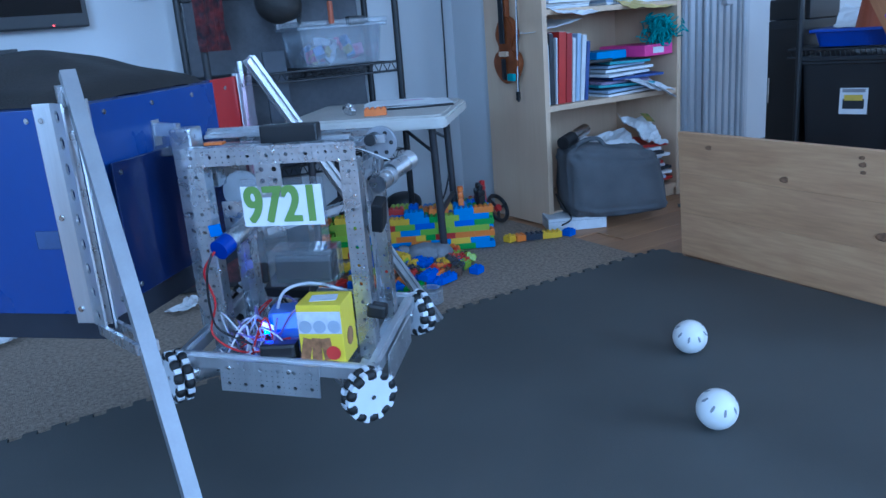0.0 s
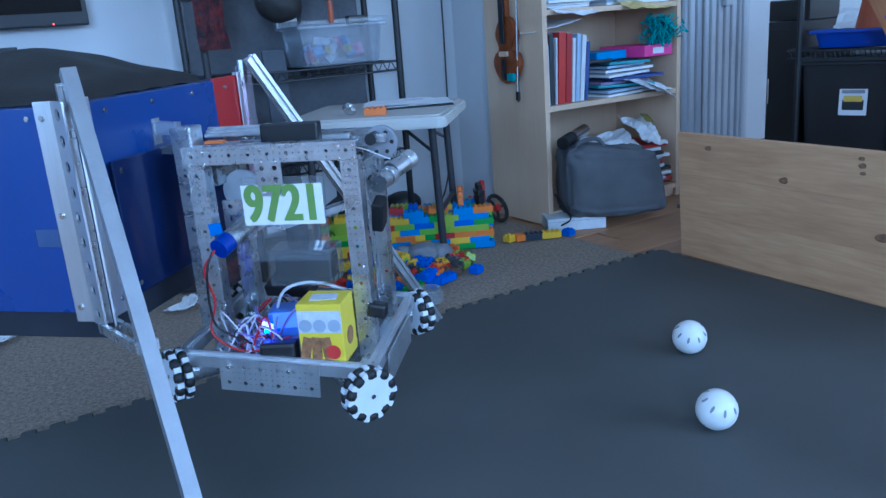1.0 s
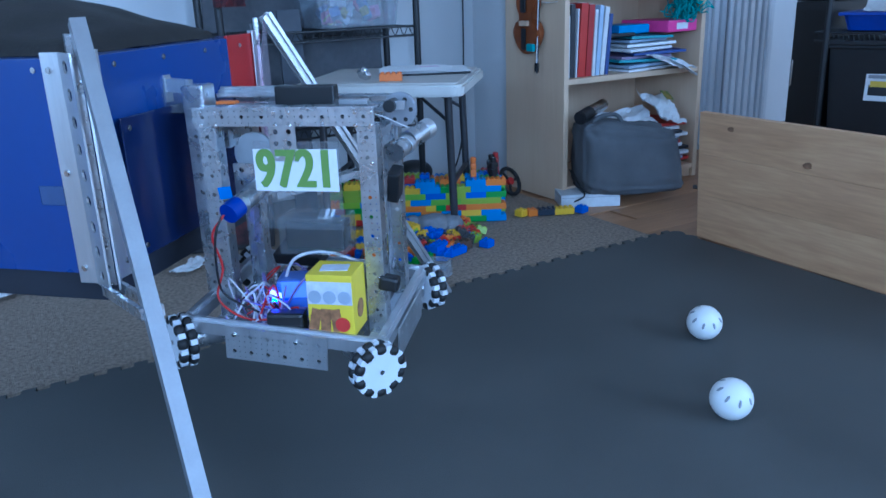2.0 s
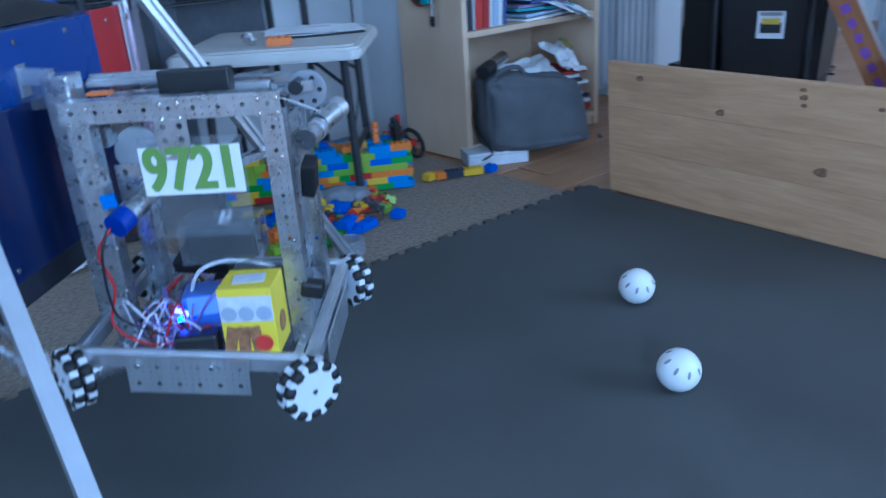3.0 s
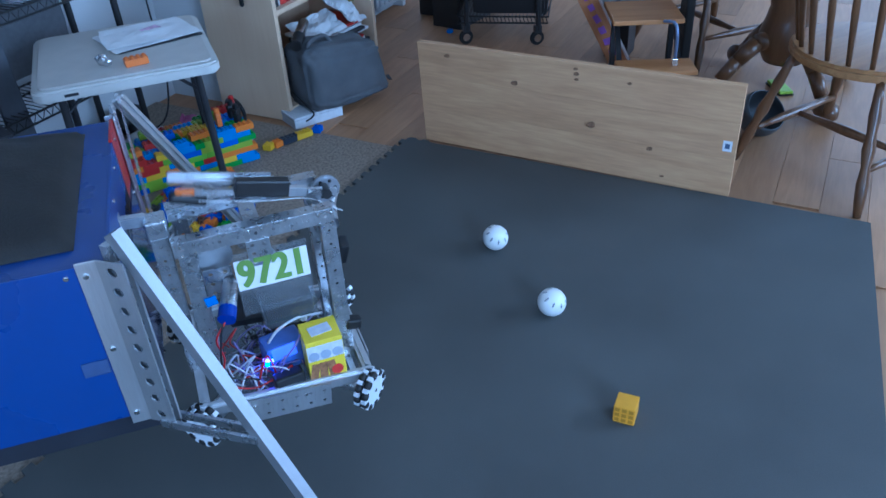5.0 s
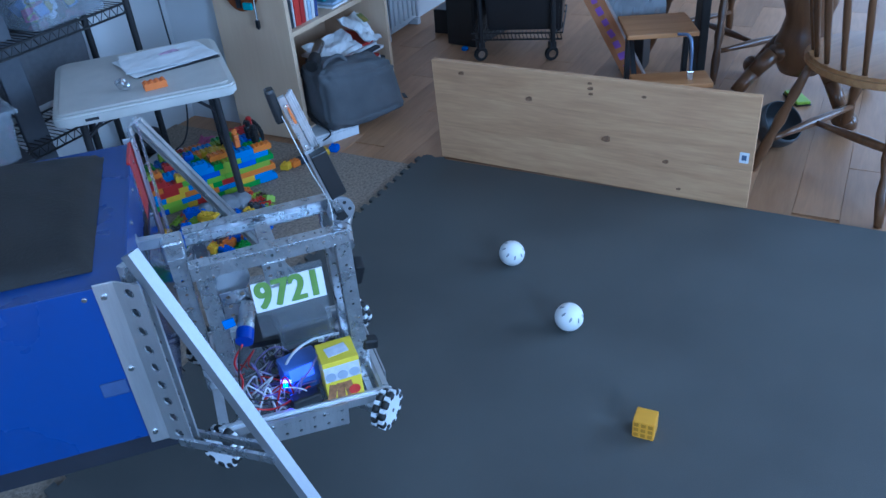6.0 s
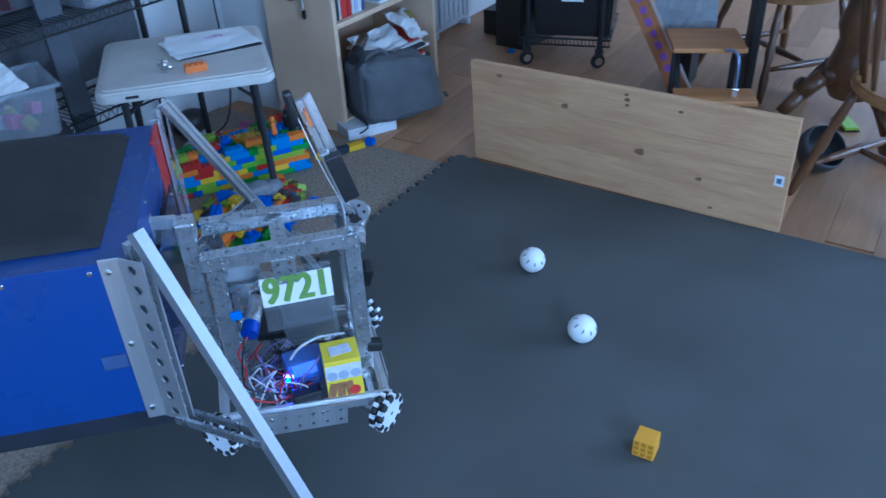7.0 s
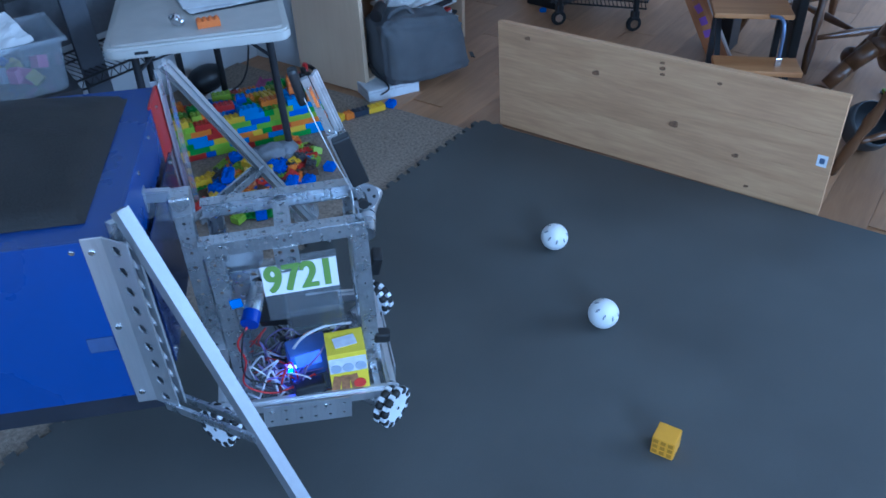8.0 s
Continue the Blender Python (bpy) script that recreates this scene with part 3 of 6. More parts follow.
def omni_meshes():
    ring = []
    for k in range(10):
        for da, r in ((-17.9, 0.0315), (-9, 0.0335), (-5.5, 0.0445), (5.5, 0.0445), (9, 0.0335)):
            a = radians(36 * k + 18 + da)
            ring.append((r * math.cos(a), r * math.sin(a)))
    OMNI["hub"] = mesh_of(sheet(ring, 0.011, pose(0, 0, -0.0055)), material("white_wheel_plastic", (0.72, 0.74, 0.78), 0.4, vary=0.05))
    prof = [(-0.0085, 0.0045), (-0.007, 0.0074), (0, 0.0088), (0.007, 0.0074), (0.0085, 0.0045)]
    b = bmesh.new()
    rings = []
    for z, r in prof:
        rings.append([b.verts.new((r * math.cos(q), r * math.sin(q), z)) for q in (2 * math.pi * k / 12 for k in range(12))])
    for u, v in zip(rings, rings[1:]):
        for k in range(12):
            b.faces.new((u[k], u[(k + 1) % 12], v[(k + 1) % 12], v[k]))
    b.faces.new(rings[0][::-1])
    b.faces.new(rings[-1])
    OMNI["roller"] = mesh_of(b, M_RUBBER, True)
    a = rod(0.004, 0.056, n=10)
    rod(0.009, 0.002, (0, 0, 0.0215), n=14, bm=a)
    OMNI["axle"] = mesh_of(a, M_STEEL)


def motor(parent, a, b, cap, r=0.0185):
    """A gear motor from its output end a to its capped end b."""
    a, b = Vector(a), Vector(b)
    mid = a + (b - a) * 0.7
    body = pipe(a, mid, r, n=24)
    pipe(a, a + (b - a) * 0.06, r * 1.03, bm=body, n=24)
    pipe(a + (b - a) * 0.34, a + (b - a) * 0.37, r * 1.02, bm=body, n=24)
    m = part("motor", body, M_ALU2, parent, "silver gear motor", smooth=False)
    tail = pipe(mid, b, r * 1.05, n=24)
    part("motor_cap", tail, cap, m, "coloured plastic motor cap")
    return m


def robot():
    t = thing("wheeled_robot", "wired aluminium robot with omni wheels hanging from the lander", "robot", ROBOT)
    F, B, Z0, Z1 = 0.0, 0.115, 0.205, 0.548
    up = (0, 0, 1)
    # standing frames, front and back
    for y, f in ((F, -1), (B, 1)):
        part("top_beam", channel((-0.135, y + f * 0.0035, Z1 - 0.0125), (0.135, y + f * 0.0035, Z1 - 0.0125), (0, f, 0)), M_ALU2, t, "perforated aluminium channel")
        part("upright", channel((-0.116, y + f * 0.0035, Z0), (-0.116, y + f * 0.0035, Z1 - 0.027), (0, f, 0)), M_ALU2, t, "perforated aluminium channel")
        part("upright", channel((0.1225, y + f * 0.0035, Z0), (0.1225, y + f * 0.0035, Z1 - 0.027), (0, f, 0)), M_ALU2, t, "perforated aluminium channel")
    for x in (-0.112, 0.119):
        part("side_beam", channel((x, F + 0.018, Z1 - 0.05), (x, B - 0.018, Z1 - 0.05), (0, 0, -1)), M_ALU2, t)
    part("cross_tab", channel((0.0, F + 0.018, Z1 - 0.02), (0.0, B - 0.018, Z1 - 0.02), up), M_ALU2, t)
    part("hanger_tab", punched(0.05, 0.04, 3, 0.004, 0.002, basis((0.0, -0.019, Z1 - 0.075), up, (1, 0, 0), (0, -1, 0)), rows=2), M_ALU2, t)
    # lower chassis of slotted rails
    for y in (-0.078, 0.19):
        b = bar((-0.165, y, 0.212), (0.15, y, 0.212), 0.018)
        bar((-0.165, y, 0.2225), (0.15, y, 0.2225), 0.004, 0.006, bm=b)
        part("chassis_rail", b, M_ALU, t, m=HANG)
    for x in (-0.155, 0.142):
        b = bar((x, -0.068, 0.212), (x, 0.18, 0.212), 0.018)
        bar((x, -0.068, 0.2225), (x, 0.18, 0.2225), 0.006, 0.004, bm=b)
        part("chassis_rail", b, M_ALU, t, m=HANG)
    for x in (-0.112, 0.0, 0.119):
        part("floor_rail", bar((x, -0.068, 0.2), (x, 0.18, 0.2), 0.012, 0.012), M_ALU2, t, m=HANG)
    part("front_skirt", punched(0.155, 0.052, 6, 0.0036, 0.003, basis((-0.0885, -0.0925, 0.197), (1, 0, 0), up, (0, -1, 0)), rows=2, ring=0.0011), M_ALU, t, "dull aluminium plate with rows of holes", m=HANG)
    part("side_skirt", punched(0.15, 0.052, 6, 0.0036, 0.003, basis((0.156, -0.03, 0.192), (0, 1, 0), up, (1, 0, 0)), rows=2, ring=0.0011), M_ALU, t, "dull aluminium plate with rows of holes", m=HANG)
    for k in (0, 3):
        for z in (0.211,):
            screw(t, HANG @ Vector((-0.073 + 0.031 * k, -0.0955, z)), (0, -1, 0), 0.003)
    part("base_tray", box(0.23, 0.2, 0.003, (-0.01, 0.04, 0.206)), M_SMOKE, t, m=HANG)
    # wheels on the four corners, each turned outwards
    for x, y, heading in ((0.14, -0.092, 45), (-0.163, -0.085, -45), (0.152, 0.2, 135), (-0.165, 0.2, -135)):
        omni_wheel(t, x, y, heading)
        c = Vector((x, y, AXLE))
        d = Vector((math.sin(radians(heading)), -math.cos(radians(heading)), 0))
        part("wheel_motor", pipe(c - d * 0.02, c - d * 0.075, 0.0175, n=20), M_ALU2, t, m=HANG)
    # number board on clear acrylic
    part("acrylic_sheet", box(0.128, 0.003, 0.13, (0.016, -0.012, 0.435)), M_CLEAR, t, "clear acrylic sheet")
    sign = part("number_board", box(0.126, 0.0015, 0.061, (0.0155, -0.0185, 0.4595)), M_PAPER, t, "white board with large olive-green numerals")
    for k, digit in enumerate("9721"):
        txt = bpy.data.curves.new("numeral", "FONT")
        txt.body, txt.size, txt.extrude, txt.offset, txt.align_x, txt.align_y = digit, 0.067, 0.0004, 0.0011, "CENTER", "CENTER"
        tmp = bpy.data.objects.new("tmp", txt)
        me = bpy.data.meshes.new_from_object(tmp)
        bpy.data.objects.remove(tmp)
        bold = bmesh.new()
        for step, lift in ((-0.0024, 0.0), (0.0, 0.0002), (0.0024, 0.0004)):
            stroke = bmesh.new()
            stroke.from_mesh(me)
            joined(stroke, Matrix.Translation((step, 0, lift)), bold)
        bmesh.ops.remove_doubles(bold, verts=bold.verts[:], dist=1e-6)
        bpy.data.meshes.remove(me)
        part("numeral", bold, M_GREEN, sign, "bold olive-green numeral", pose(-0.029 + 0.0298 * k, -0.0197, 0.4592, 90, 0, 0) @ Matrix.Diagonal((0.84, 1.14, 1, 1)))
    # carton lashed to the front corner
    snack_carton(t)
    electronics(t)
    return t


def snack_carton(t):
    y = material("yellow_card", (0.78, 0.62, 0.03), 0.45, vary=0.05)
    c = part("carton", box(0.068, 0.062, 0.092, (0.072, -0.046, 0.277), bevel=0.0012), y, t, "yellow printed food carton")
    white = material("carton_white_print", (0.66, 0.68, 0.74), 0.5, vary=0.12, scale=70)
    waffle = material("carton_brown_print", (0.42, 0.2, 0.08), 0.5, vary=0.4, scale=90)
    redp = material("carton_red_print", (0.6, 0.04, 0.03), 0.5)
    part("print_band", box(0.066, 0.001, 0.034, (0.072, -0.0772, 0.296)), white, c)
    for k in range(3):
        part("print_disc", rod(0.0098, 0.001, (0.05 + 0.022 * k, -0.0782, 0.29), (90, 0, 0), 20), material("carton_grey_disc", (0.4, 0.45, 0.55), 0.5), c)
    for k in range(3):
        part("print_slice", box(0.015, 0.001, 0.034, (0.048 + 0.016 * k, -0.0775 - 0.0003 * k, 0.255), (0, 14 - 10 * k, 0), 0.0003), waffle, c)
    part("print_berry", rod(0.011, 0.001, (0.089, -0.0788, 0.249), (90, 0, 0), 14), redp, c)
    part("print_label", box(0.04, 0.026, 0.001, (0.072, -0.046, 0.3237), (0, 0, 8)), white, c)
    part("print_round", rod(0.014, 0.001, (0.1063, -0.046, 0.264), (0, 90, 0), 20), waffle, c)


def electronics(t):
    up = (0, 0, 1)
    blue = material("blue_tape", (0.03, 0.18, 0.62), 0.5)
    cap = material("blue_motor_cap", (0.01, 0.035, 0.3), 0.35)
    motor(t, (-0.058, 0.02, 0.425), (-0.08, -0.052, 0.402), cap, 0.0148)
    part("tape", box(0.02, 0.002, 0.018, (-0.097, -0.02, 0.425), (0, -8, 0)), blue, t, "bit of blue masking tape")
    part("motor_mount", punched(0.06, 0.05, 3, 0.0045, 0.003, basis((-0.075, 0.022, 0.40), up, (1, 0, 0), (0, -1, 0)), rows=2), M_ALU2, t)
    part("pulley", rod(0.033, 0.01, (-0.075, 0.05, 0.47), (90, 0, 0), 32, bevel=0.002), material("grey_pulley", (0.5, 0.52, 0.55), 0.4, 0.3), t)
    motor(t, (0.15, 0.115, 0.478), (0.172, 0.165, 0.49), M_ALU, 0.015)
    motor(t, (0.142, 0.06, 0.47), (0.15, 0.11, 0.474), M_ALU, 0.014)
    part("pulley", rod(0.026, 0.008, (0.146, 0.09, 0.53), (90, 0, 0), 32, bevel=0.002), material("pale_disc", (0.4, 0.41, 0.44), 0.35, 0.6), t, "pale round disc with holes")
    # Black plugs in the solid disc imitate the dark of open holes.
    for k in range(6):
        a = radians(60 * k)
        part("hole_plug", rod(0.0034, 0.0092, (0.146 + 0.017 * math.cos(a), 0.09, 0.53 + 0.017 * math.sin(a)), (90, 0, 0), 10), M_BLACK, t)
    # controllers and battery
    part("controller", box(0.10, 0.075, 0.03, (0.035, 0.055, 0.265), (0, 0, 6), 0.003), M_BLACK, t, "black controller box")
    part("controller", box(0.085, 0.06, 0.02, (-0.03, 0.1, 0.30), (20, 0, -8), 0.003), M_BLACK, t, "black controller box")
    # The wrap's blue carries LED light that falls on the battery.
    part("battery", box(0.075, 0.05, 0.06, (0.005, -0.002, 0.264), (0, 0, 10), 0.006), material("blue_lit_wrap", (0.12, 0.2, 0.6), 0.3), t, "blue-lit wrapped battery")
    part("phone_clip", box(0.055, 0.026, 0.034, (0.0, -0.066, 0.244), (0, 0, 6), 0.005), M_BLACK, t, "black camera clip")
    # No lamp of its own: emission imitates LED light on the battery face.
    part("battery_glow", box(0.046, 0.002, 0.024, (0.004, -0.03, 0.281), (-14, 0, 10), 0.0005), glow("battery_glow_blue", (0.1, 0.15, 1.0), 0.9), t, "emissive panel standing in for blue LED light on the battery")
    part("webcam", box(0.03, 0.022, 0.022, (0.142, -0.01, 0.29), (0, 10, 0), 0.005), M_BLACK, t)
    part("bracket", box(0.018, 0.03, 0.05, (0.148, 0.03, 0.43), (20, 10, 0), 0.004), M_BLACK, t)
    lamp = glow("blue_led", (0.05, 0.12, 1.0), 60)
    part("led", box(0.006, 0.004, 0.004, (-0.03, -0.036, 0.266)), lamp, t, "glowing blue indicator")
    part("led", box(0.022, 0.003, 0.006, (-0.026, -0.034, 0.274), (0, 20, 0)), glow("blue_light_strip", (0.1, 0.08, 1.0), 14), t, "glowing blue indicator")
    part("led", box(0.003, 0.003, 0.003, (-0.012, -0.08, 0.226)), glow("yellow_led", (0.8, 1.0, 0.2), 20), t)
    part("led", box(0.004, 0.004, 0.004, (0.062, 0.02, 0.282)), glow("white_led", (1.0, 1.0, 0.7), 20), t)
    red, black, white, grey = (material("red_wire", (0.5, 0.02, 0.02), 0.4), M_BLACK, material("white_wire", (0.7, 0.7, 0.75), 0.4), material("violet_wire", (0.25, 0.2, 0.45), 0.4))
    rng = random.Random(4)
    cable_to = lambda pts, r, m: part("wire", cable(pts, r), m, t, smooth=True)
    cable_to([(-0.084, -0.058, 0.402), (-0.105, -0.06, 0.37), (-0.1, -0.05, 0.32), (-0.11, -0.055, 0.27), (-0.06, -0.06, 0.242), (0.0, -0.04, 0.245)], 0.0018, red)
    cable_to([(-0.088, -0.058, 0.40), (-0.098, -0.065, 0.37), (-0.107, -0.055, 0.31), (-0.1, -0.05, 0.275), (-0.05, -0.05, 0.25)], 0.0018, black)
    cable_to([(-0.03, 0.0, 0.27), (0.0, -0.02, 0.325), (0.045, -0.01, 0.335), (0.09, 0.01, 0.315)], 0.0026, white)
    cable_to([(-0.02, -0.03, 0.245), (0.02, -0.05, 0.30), (0.05, -0.02, 0.32), (0.075, 0.03, 0.3)], 0.002, grey)
    for x in (-0.112, 0.0, 0.119):
        for y, f in ((-0.0165, -1),):
            for dx in (-0.011, 0.011):
                for z in (0.523, 0.541):
                    screw(t, (x + dx, y, z), (0, f, 0), 0.003)
    for x in (-0.112, 0.119):
        for z in (0.24, 0.30, 0.36, 0.47):
            screw(t, (x + 0.009, -0.0165, z), (0, -1, 0), 0.0028)
    part("clear_box", box(0.1, 0.06, 0.055, (0.03, 0.01, 0.36), bevel=0.002), M_CLEAR, t, "clear plastic box under the number board")
    part("control_hub", box(0.09, 0.04, 0.042, (0.03, 0.012, 0.357), bevel=0.004), M_BLACK, t, "black control hub inside the clear box")
    part("small_motor", rod(0.015, 0.034, (0.006, -0.066, 0.224), (0, 80, 20), 16, bevel=0.003), M_BLACK, t, "small black motor")
    part("circuit_board", box(0.085, 0.045, 0.004, (0.03, 0.012, 0.338)), material("dark_circuit", (0.02, 0.03, 0.025), 0.4), t)
    for k, (x, y, z) in enumerate(((-0.05, -0.02, 0.25), (0.01, 0.03, 0.285), (0.06, 0.05, 0.283), (-0.04, 0.05, 0.27))):
        part("connector", box(0.018, 0.01, 0.009, (x, y, z), (0, 10 * k, 35 * k), 0.001), (M_WHITE, M_ORANGE, M_WHITE, M_BLACK)[k], t)
    for k in range(66):
        m = rng.choice((red, red, black, white, white, grey, grey))
        x, y = rng.uniform(-0.1, 0.05), rng.uniform(-0.065, 0.07)
        pts = [(x, y, rng.uniform(0.215, 0.25))]
        for q in range(3):
            x, y = x + rng.uniform(-0.045, 0.05), y + rng.uniform(-0.03, 0.03)
            pts.append((max(-0.11, min(0.1, x)), max(-0.07, min(0.1, y)), rng.uniform(0.215, 0.3 if q == 1 else 0.262)))
        cable_to(pts, rng.choice((0.0014, 0.0018)), m)


def lifting_arm(r):
    """Slide arm that folds along the frame's top and swings up about its right end; built lying towards -x."""
    arm = new("lifting_arm")
    arm.empty_display_size = 0.03
    arm.parent = r
    arm.matrix_parent_inverse = Matrix()
    tagged(arm, "folding slide arm of aluminium tubes with black foam")
    part("tube", bar((0.02, 0, 0), (-0.245, 0, 0), 0.01, 0.012), M_ALU2, arm)
    part("white_sleeve", bar((-0.035, 0, 0.001), (-0.14, 0, 0.001), 0.014, 0.017, bevel=0.001), M_ALU, arm, "bright metal sleeve")
    for x in (-0.03, -0.15, -0.23):
        screw(arm, (x, -0.009, 0.0), (0, -1, 0), 0.003)
    part("flap", box(0.062, 0.022, 0.016, (-0.235, 0.004, -0.015), (0, 6, 0), 0.006), M_BLACK, arm, "black flap")
    part("pivot", rod(0.009, 0.03, (0, 0, 0), (90, 0, 0), 18), M_BLACK, arm)
    part("wire", cable([(-0.22, -0.012, -0.012), (-0.16, -0.012, -0.013), (-0.1, -0.012, -0.012), (-0.03, -0.01, -0.01), (0.03, -0.02, -0.03)], 0.0009), M_PAPER, arm, smooth=True)
    return arm


def foam_slide(r):
    """Bundle of thin slides with a foam block that rides along the arm."""
    f = new("foam_slide")
    f.empty_display_size = 0.03
    f.parent = r
    f.matrix_parent_inverse = Matrix()
    tagged(f, "bundle of thin aluminium slides with a black foam block")
    for k in range(3):
        part("slide", bar((-0.095 - 0.004 * k, 0.006 + 0.007 * k, 0.016 + 0.004 * k), (-0.276, 0.006 + 0.007 * k, 0.016 + 0.004 * k), 0.0055, 0.007, bevel=0.001), M_ALU2, f)
    part("foam_block", box(0.092, 0.022, 0.03, (-0.124, -0.014, 0.017), bevel=0.003), M_BLACK, f, "black foam block")
    part("orange_tab", box(0.03, 0.016, 0.004, (-0.25, -0.014, 0.008)), M_ORANGE, f)
    return f


def hook_slide(r):
    """Telescoping column on the robot's side whose hook rests on the lander."""
    h = new("hook_slide")
    h.empty_display_size = 0.03
    h.parent = r
    h.matrix_parent_inverse = Matrix()
    tagged(h, "extending aluminium slide with a hook on the lander")
    part("slide_channel", channel((-0.152, 0.03, 0.255), (-0.152, 0.03, 0.545), (0, -1, 0)), M_ALU2, h)
    part("hook_block", box(0.036, 0.04, 0.04, (-0.152, 0.04, 0.556), bevel=0.004), M_ALU2, h)
    part("hook_arm", bar((-0.165, 0.045, 0.572), (-0.212, 0.045, 0.576), 0.012, 0.02), M_ALU, h)
    part("hook_tip", bar((-0.208, 0.045, 0.59), (-0.208, 0.045, 0.55), 0.012, 0.02), M_ALU, h)
    part("clear_guard", box(0.07, 0.003, 0.05, (-0.2, 0.03, 0.56)), M_CLEAR, h)
    return h


omni_meshes()
ROBOT_THING = robot()
ARM = lifting_arm(ROBOT_THING)
SLIDE = foam_slide(ROBOT_THING)
HOOK = hook_slide(ROBOT_THING)

# ---- furniture and things along the far wall ----
def slab(name, sx, sy, sz, r, mat, parent, at, turn=(0, 0, 0), label=""):
    """A flat slab with rounded corners."""
    out = []
    for cx, cy, a0 in ((1, 1, 0), (-1, 1, 90), (-1, -1, 180), (1, -1, 270)):
        for k in range(7):
            a = radians(a0 + 15 * k)
            out.append((cx * (sx / 2 - r) + r * math.cos(a), cy * (sy / 2 - r) + r * math.sin(a)))
    b = sheet(out, sz)
    bmesh.ops.bevel(b, geom=[e for e in b.edges if abs(e.verts[0].co.z - e.verts[1].co.z) < 1e-6], offset=min(0.006, sz * 0.3), segments=2, affect="EDGES")
    return part(name, b, mat, parent, label, pose(*at, *turn))


def folding_table():
    t = thing("folding_table", "low beige plastic folding table with dark steel legs on the carpet", "table", pose(1.128, 2.19, -0.008, 0, 0, -41))
    slab("rim", 0.5, 0.495, 0.032, 0.035, M_TABLE_RIM, t, (0, 0, 0.426), label="pale moulded rim")
    slab("tabletop", 0.465, 0.46, 0.006, 0.025, M_TABLE, t, (0, 0, 0.4575))
    part("maker_plate", box(0.036, 0.002, 0.008, (-0.15, -0.2482, 0.441), bevel=0.0005), M_LEG, t, "dark oval badge")
    for x in (-0.2, 0.2):
        for y in (-0.135, 0.15):
            part("leg", pipe((x * 0.94, y * 0.96, 0.43), (x, y, -0.006), 0.0115), M_LEG, t)
            part("foot", pipe((x, y, 0.0), (x, y, 0.022), 0.0145), M_BLACK, t)
        part("crossbar", pipe((x * 0.98, -0.13, 0.16), (x * 0.98, 0.145, 0.16), 0.008), M_LEG, t)
        for y in (-0.135, 0.15):
            part("brace", pipe((x * 0.96, y, 0.34), (x * 0.35, y * 0.5, 0.428), 0.005), M_LEG, t)
    return t


def toy_brick_mesh(nx, ny, mat, h=0.0192, u=0.0159):
    """A stud-topped building brick."""
    b = box(nx * u - 0.0003, ny * u - 0.0003, h, (0, 0, h / 2), bevel=0.0006)
    for i in range(nx):
        for j in range(ny):
            rod(0.0048, 0.0045, ((i - (nx - 1) / 2) * u, (j - (ny - 1) / 2) * u, h + 0.002), n=8, bm=b)
    return mesh_of(b, mat)


def crumpled(name, w, d, h, seed, mat, parent, at, turn=(0, 0, 0), label="", cuts=14, rough=0.4):
    """A sheet of paper or cloth with folds."""
    b = bmesh.new()
    bmesh.ops.create_grid(b, x_segments=cuts, y_segments=cuts, size=0.5)
    for v in b.verts:
        n = noise.noise(Vector((v.co.x * 3 + seed, v.co.y * 3, seed * 1.7))) + rough * noise.noise(Vector((v.co.x * 9 + seed, v.co.y * 9, 3)))
        v.co = Vector((v.co.x * w * (1 + 0.06 * n), v.co.y * d, h * (0.5 + 0.9 * n)))
    low = min(v.co.z for v in b.verts)
    for v in b.verts:
        v.co.z -= low
    g = bmesh.ops.extrude_face_region(b, geom=b.faces[:])
    for v in [e for e in g["geom"] if isinstance(e, bmesh.types.BMVert)]:
        v.co.z += 0.0012
    bmesh.ops.recalc_face_normals(b, faces=b.faces[:])
    if parent is None:
        return put(name, b, mat, pose(*at, *turn))
    return part(name, b, mat, parent, label, pose(*at, *turn))


def on_the_table():
    z = 0.4565
    p = thing("paper_stack", "loose white drawing papers on a dark clipboard", "papers", pose(1.235, 2.185, z, 0, 0, -28))
    part("clipboard", box(0.255, 0.19, 0.003, (0.01, -0.004, 0.0015), bevel=0.0008), M_BLACK, p)
    crumpled("sheet", 0.27, 0.2, 0.003, 1.3, M_PAPER, p, (0, 0.004, 0.004), (0, 0, 4))
    crumpled("sheet", 0.22, 0.19, 0.005, 5.1, M_PAPER, p, (-0.02, 0.01, 0.007), (0, 0, -9))
    part("doodle", box(0.06, 0.03, 0.0006, (0.02, 0.03, 0.0135), (2, 1, 20)), material("pink_crayon", (0.72, 0.5, 0.68), 0.8, vary=0.2, scale=60), p, "pale pink crayon scribble")
    b = new("toy_brick", toy_brick_mesh(4, 2, M_ORANGE))
    b.matrix_world = pose(1.045, 2.045, z, 0, 0, -33)
    tagged(b, "orange building brick lying on the folding table", "toy brick")
    foil = bmesh.new()
    bmesh.ops.create_icosphere(foil, subdivisions=3, radius=0.018)
    for v in foil.verts:
        v.co *= 1 + 0.7 * noise.noise(v.co * 70)
        v.co.z *= 0.9
    low = min(v.co.z for v in foil.verts)
    for v in foil.verts:
        v.co.z -= low
    f = put("crumpled_foil", foil, material("silver_foil", (0.75, 0.76, 0.78), 0.25, 1.0), pose(1.0, 2.12, z))
    tagged(f, "crumpled silver foil wrapper on the folding table", "foil")


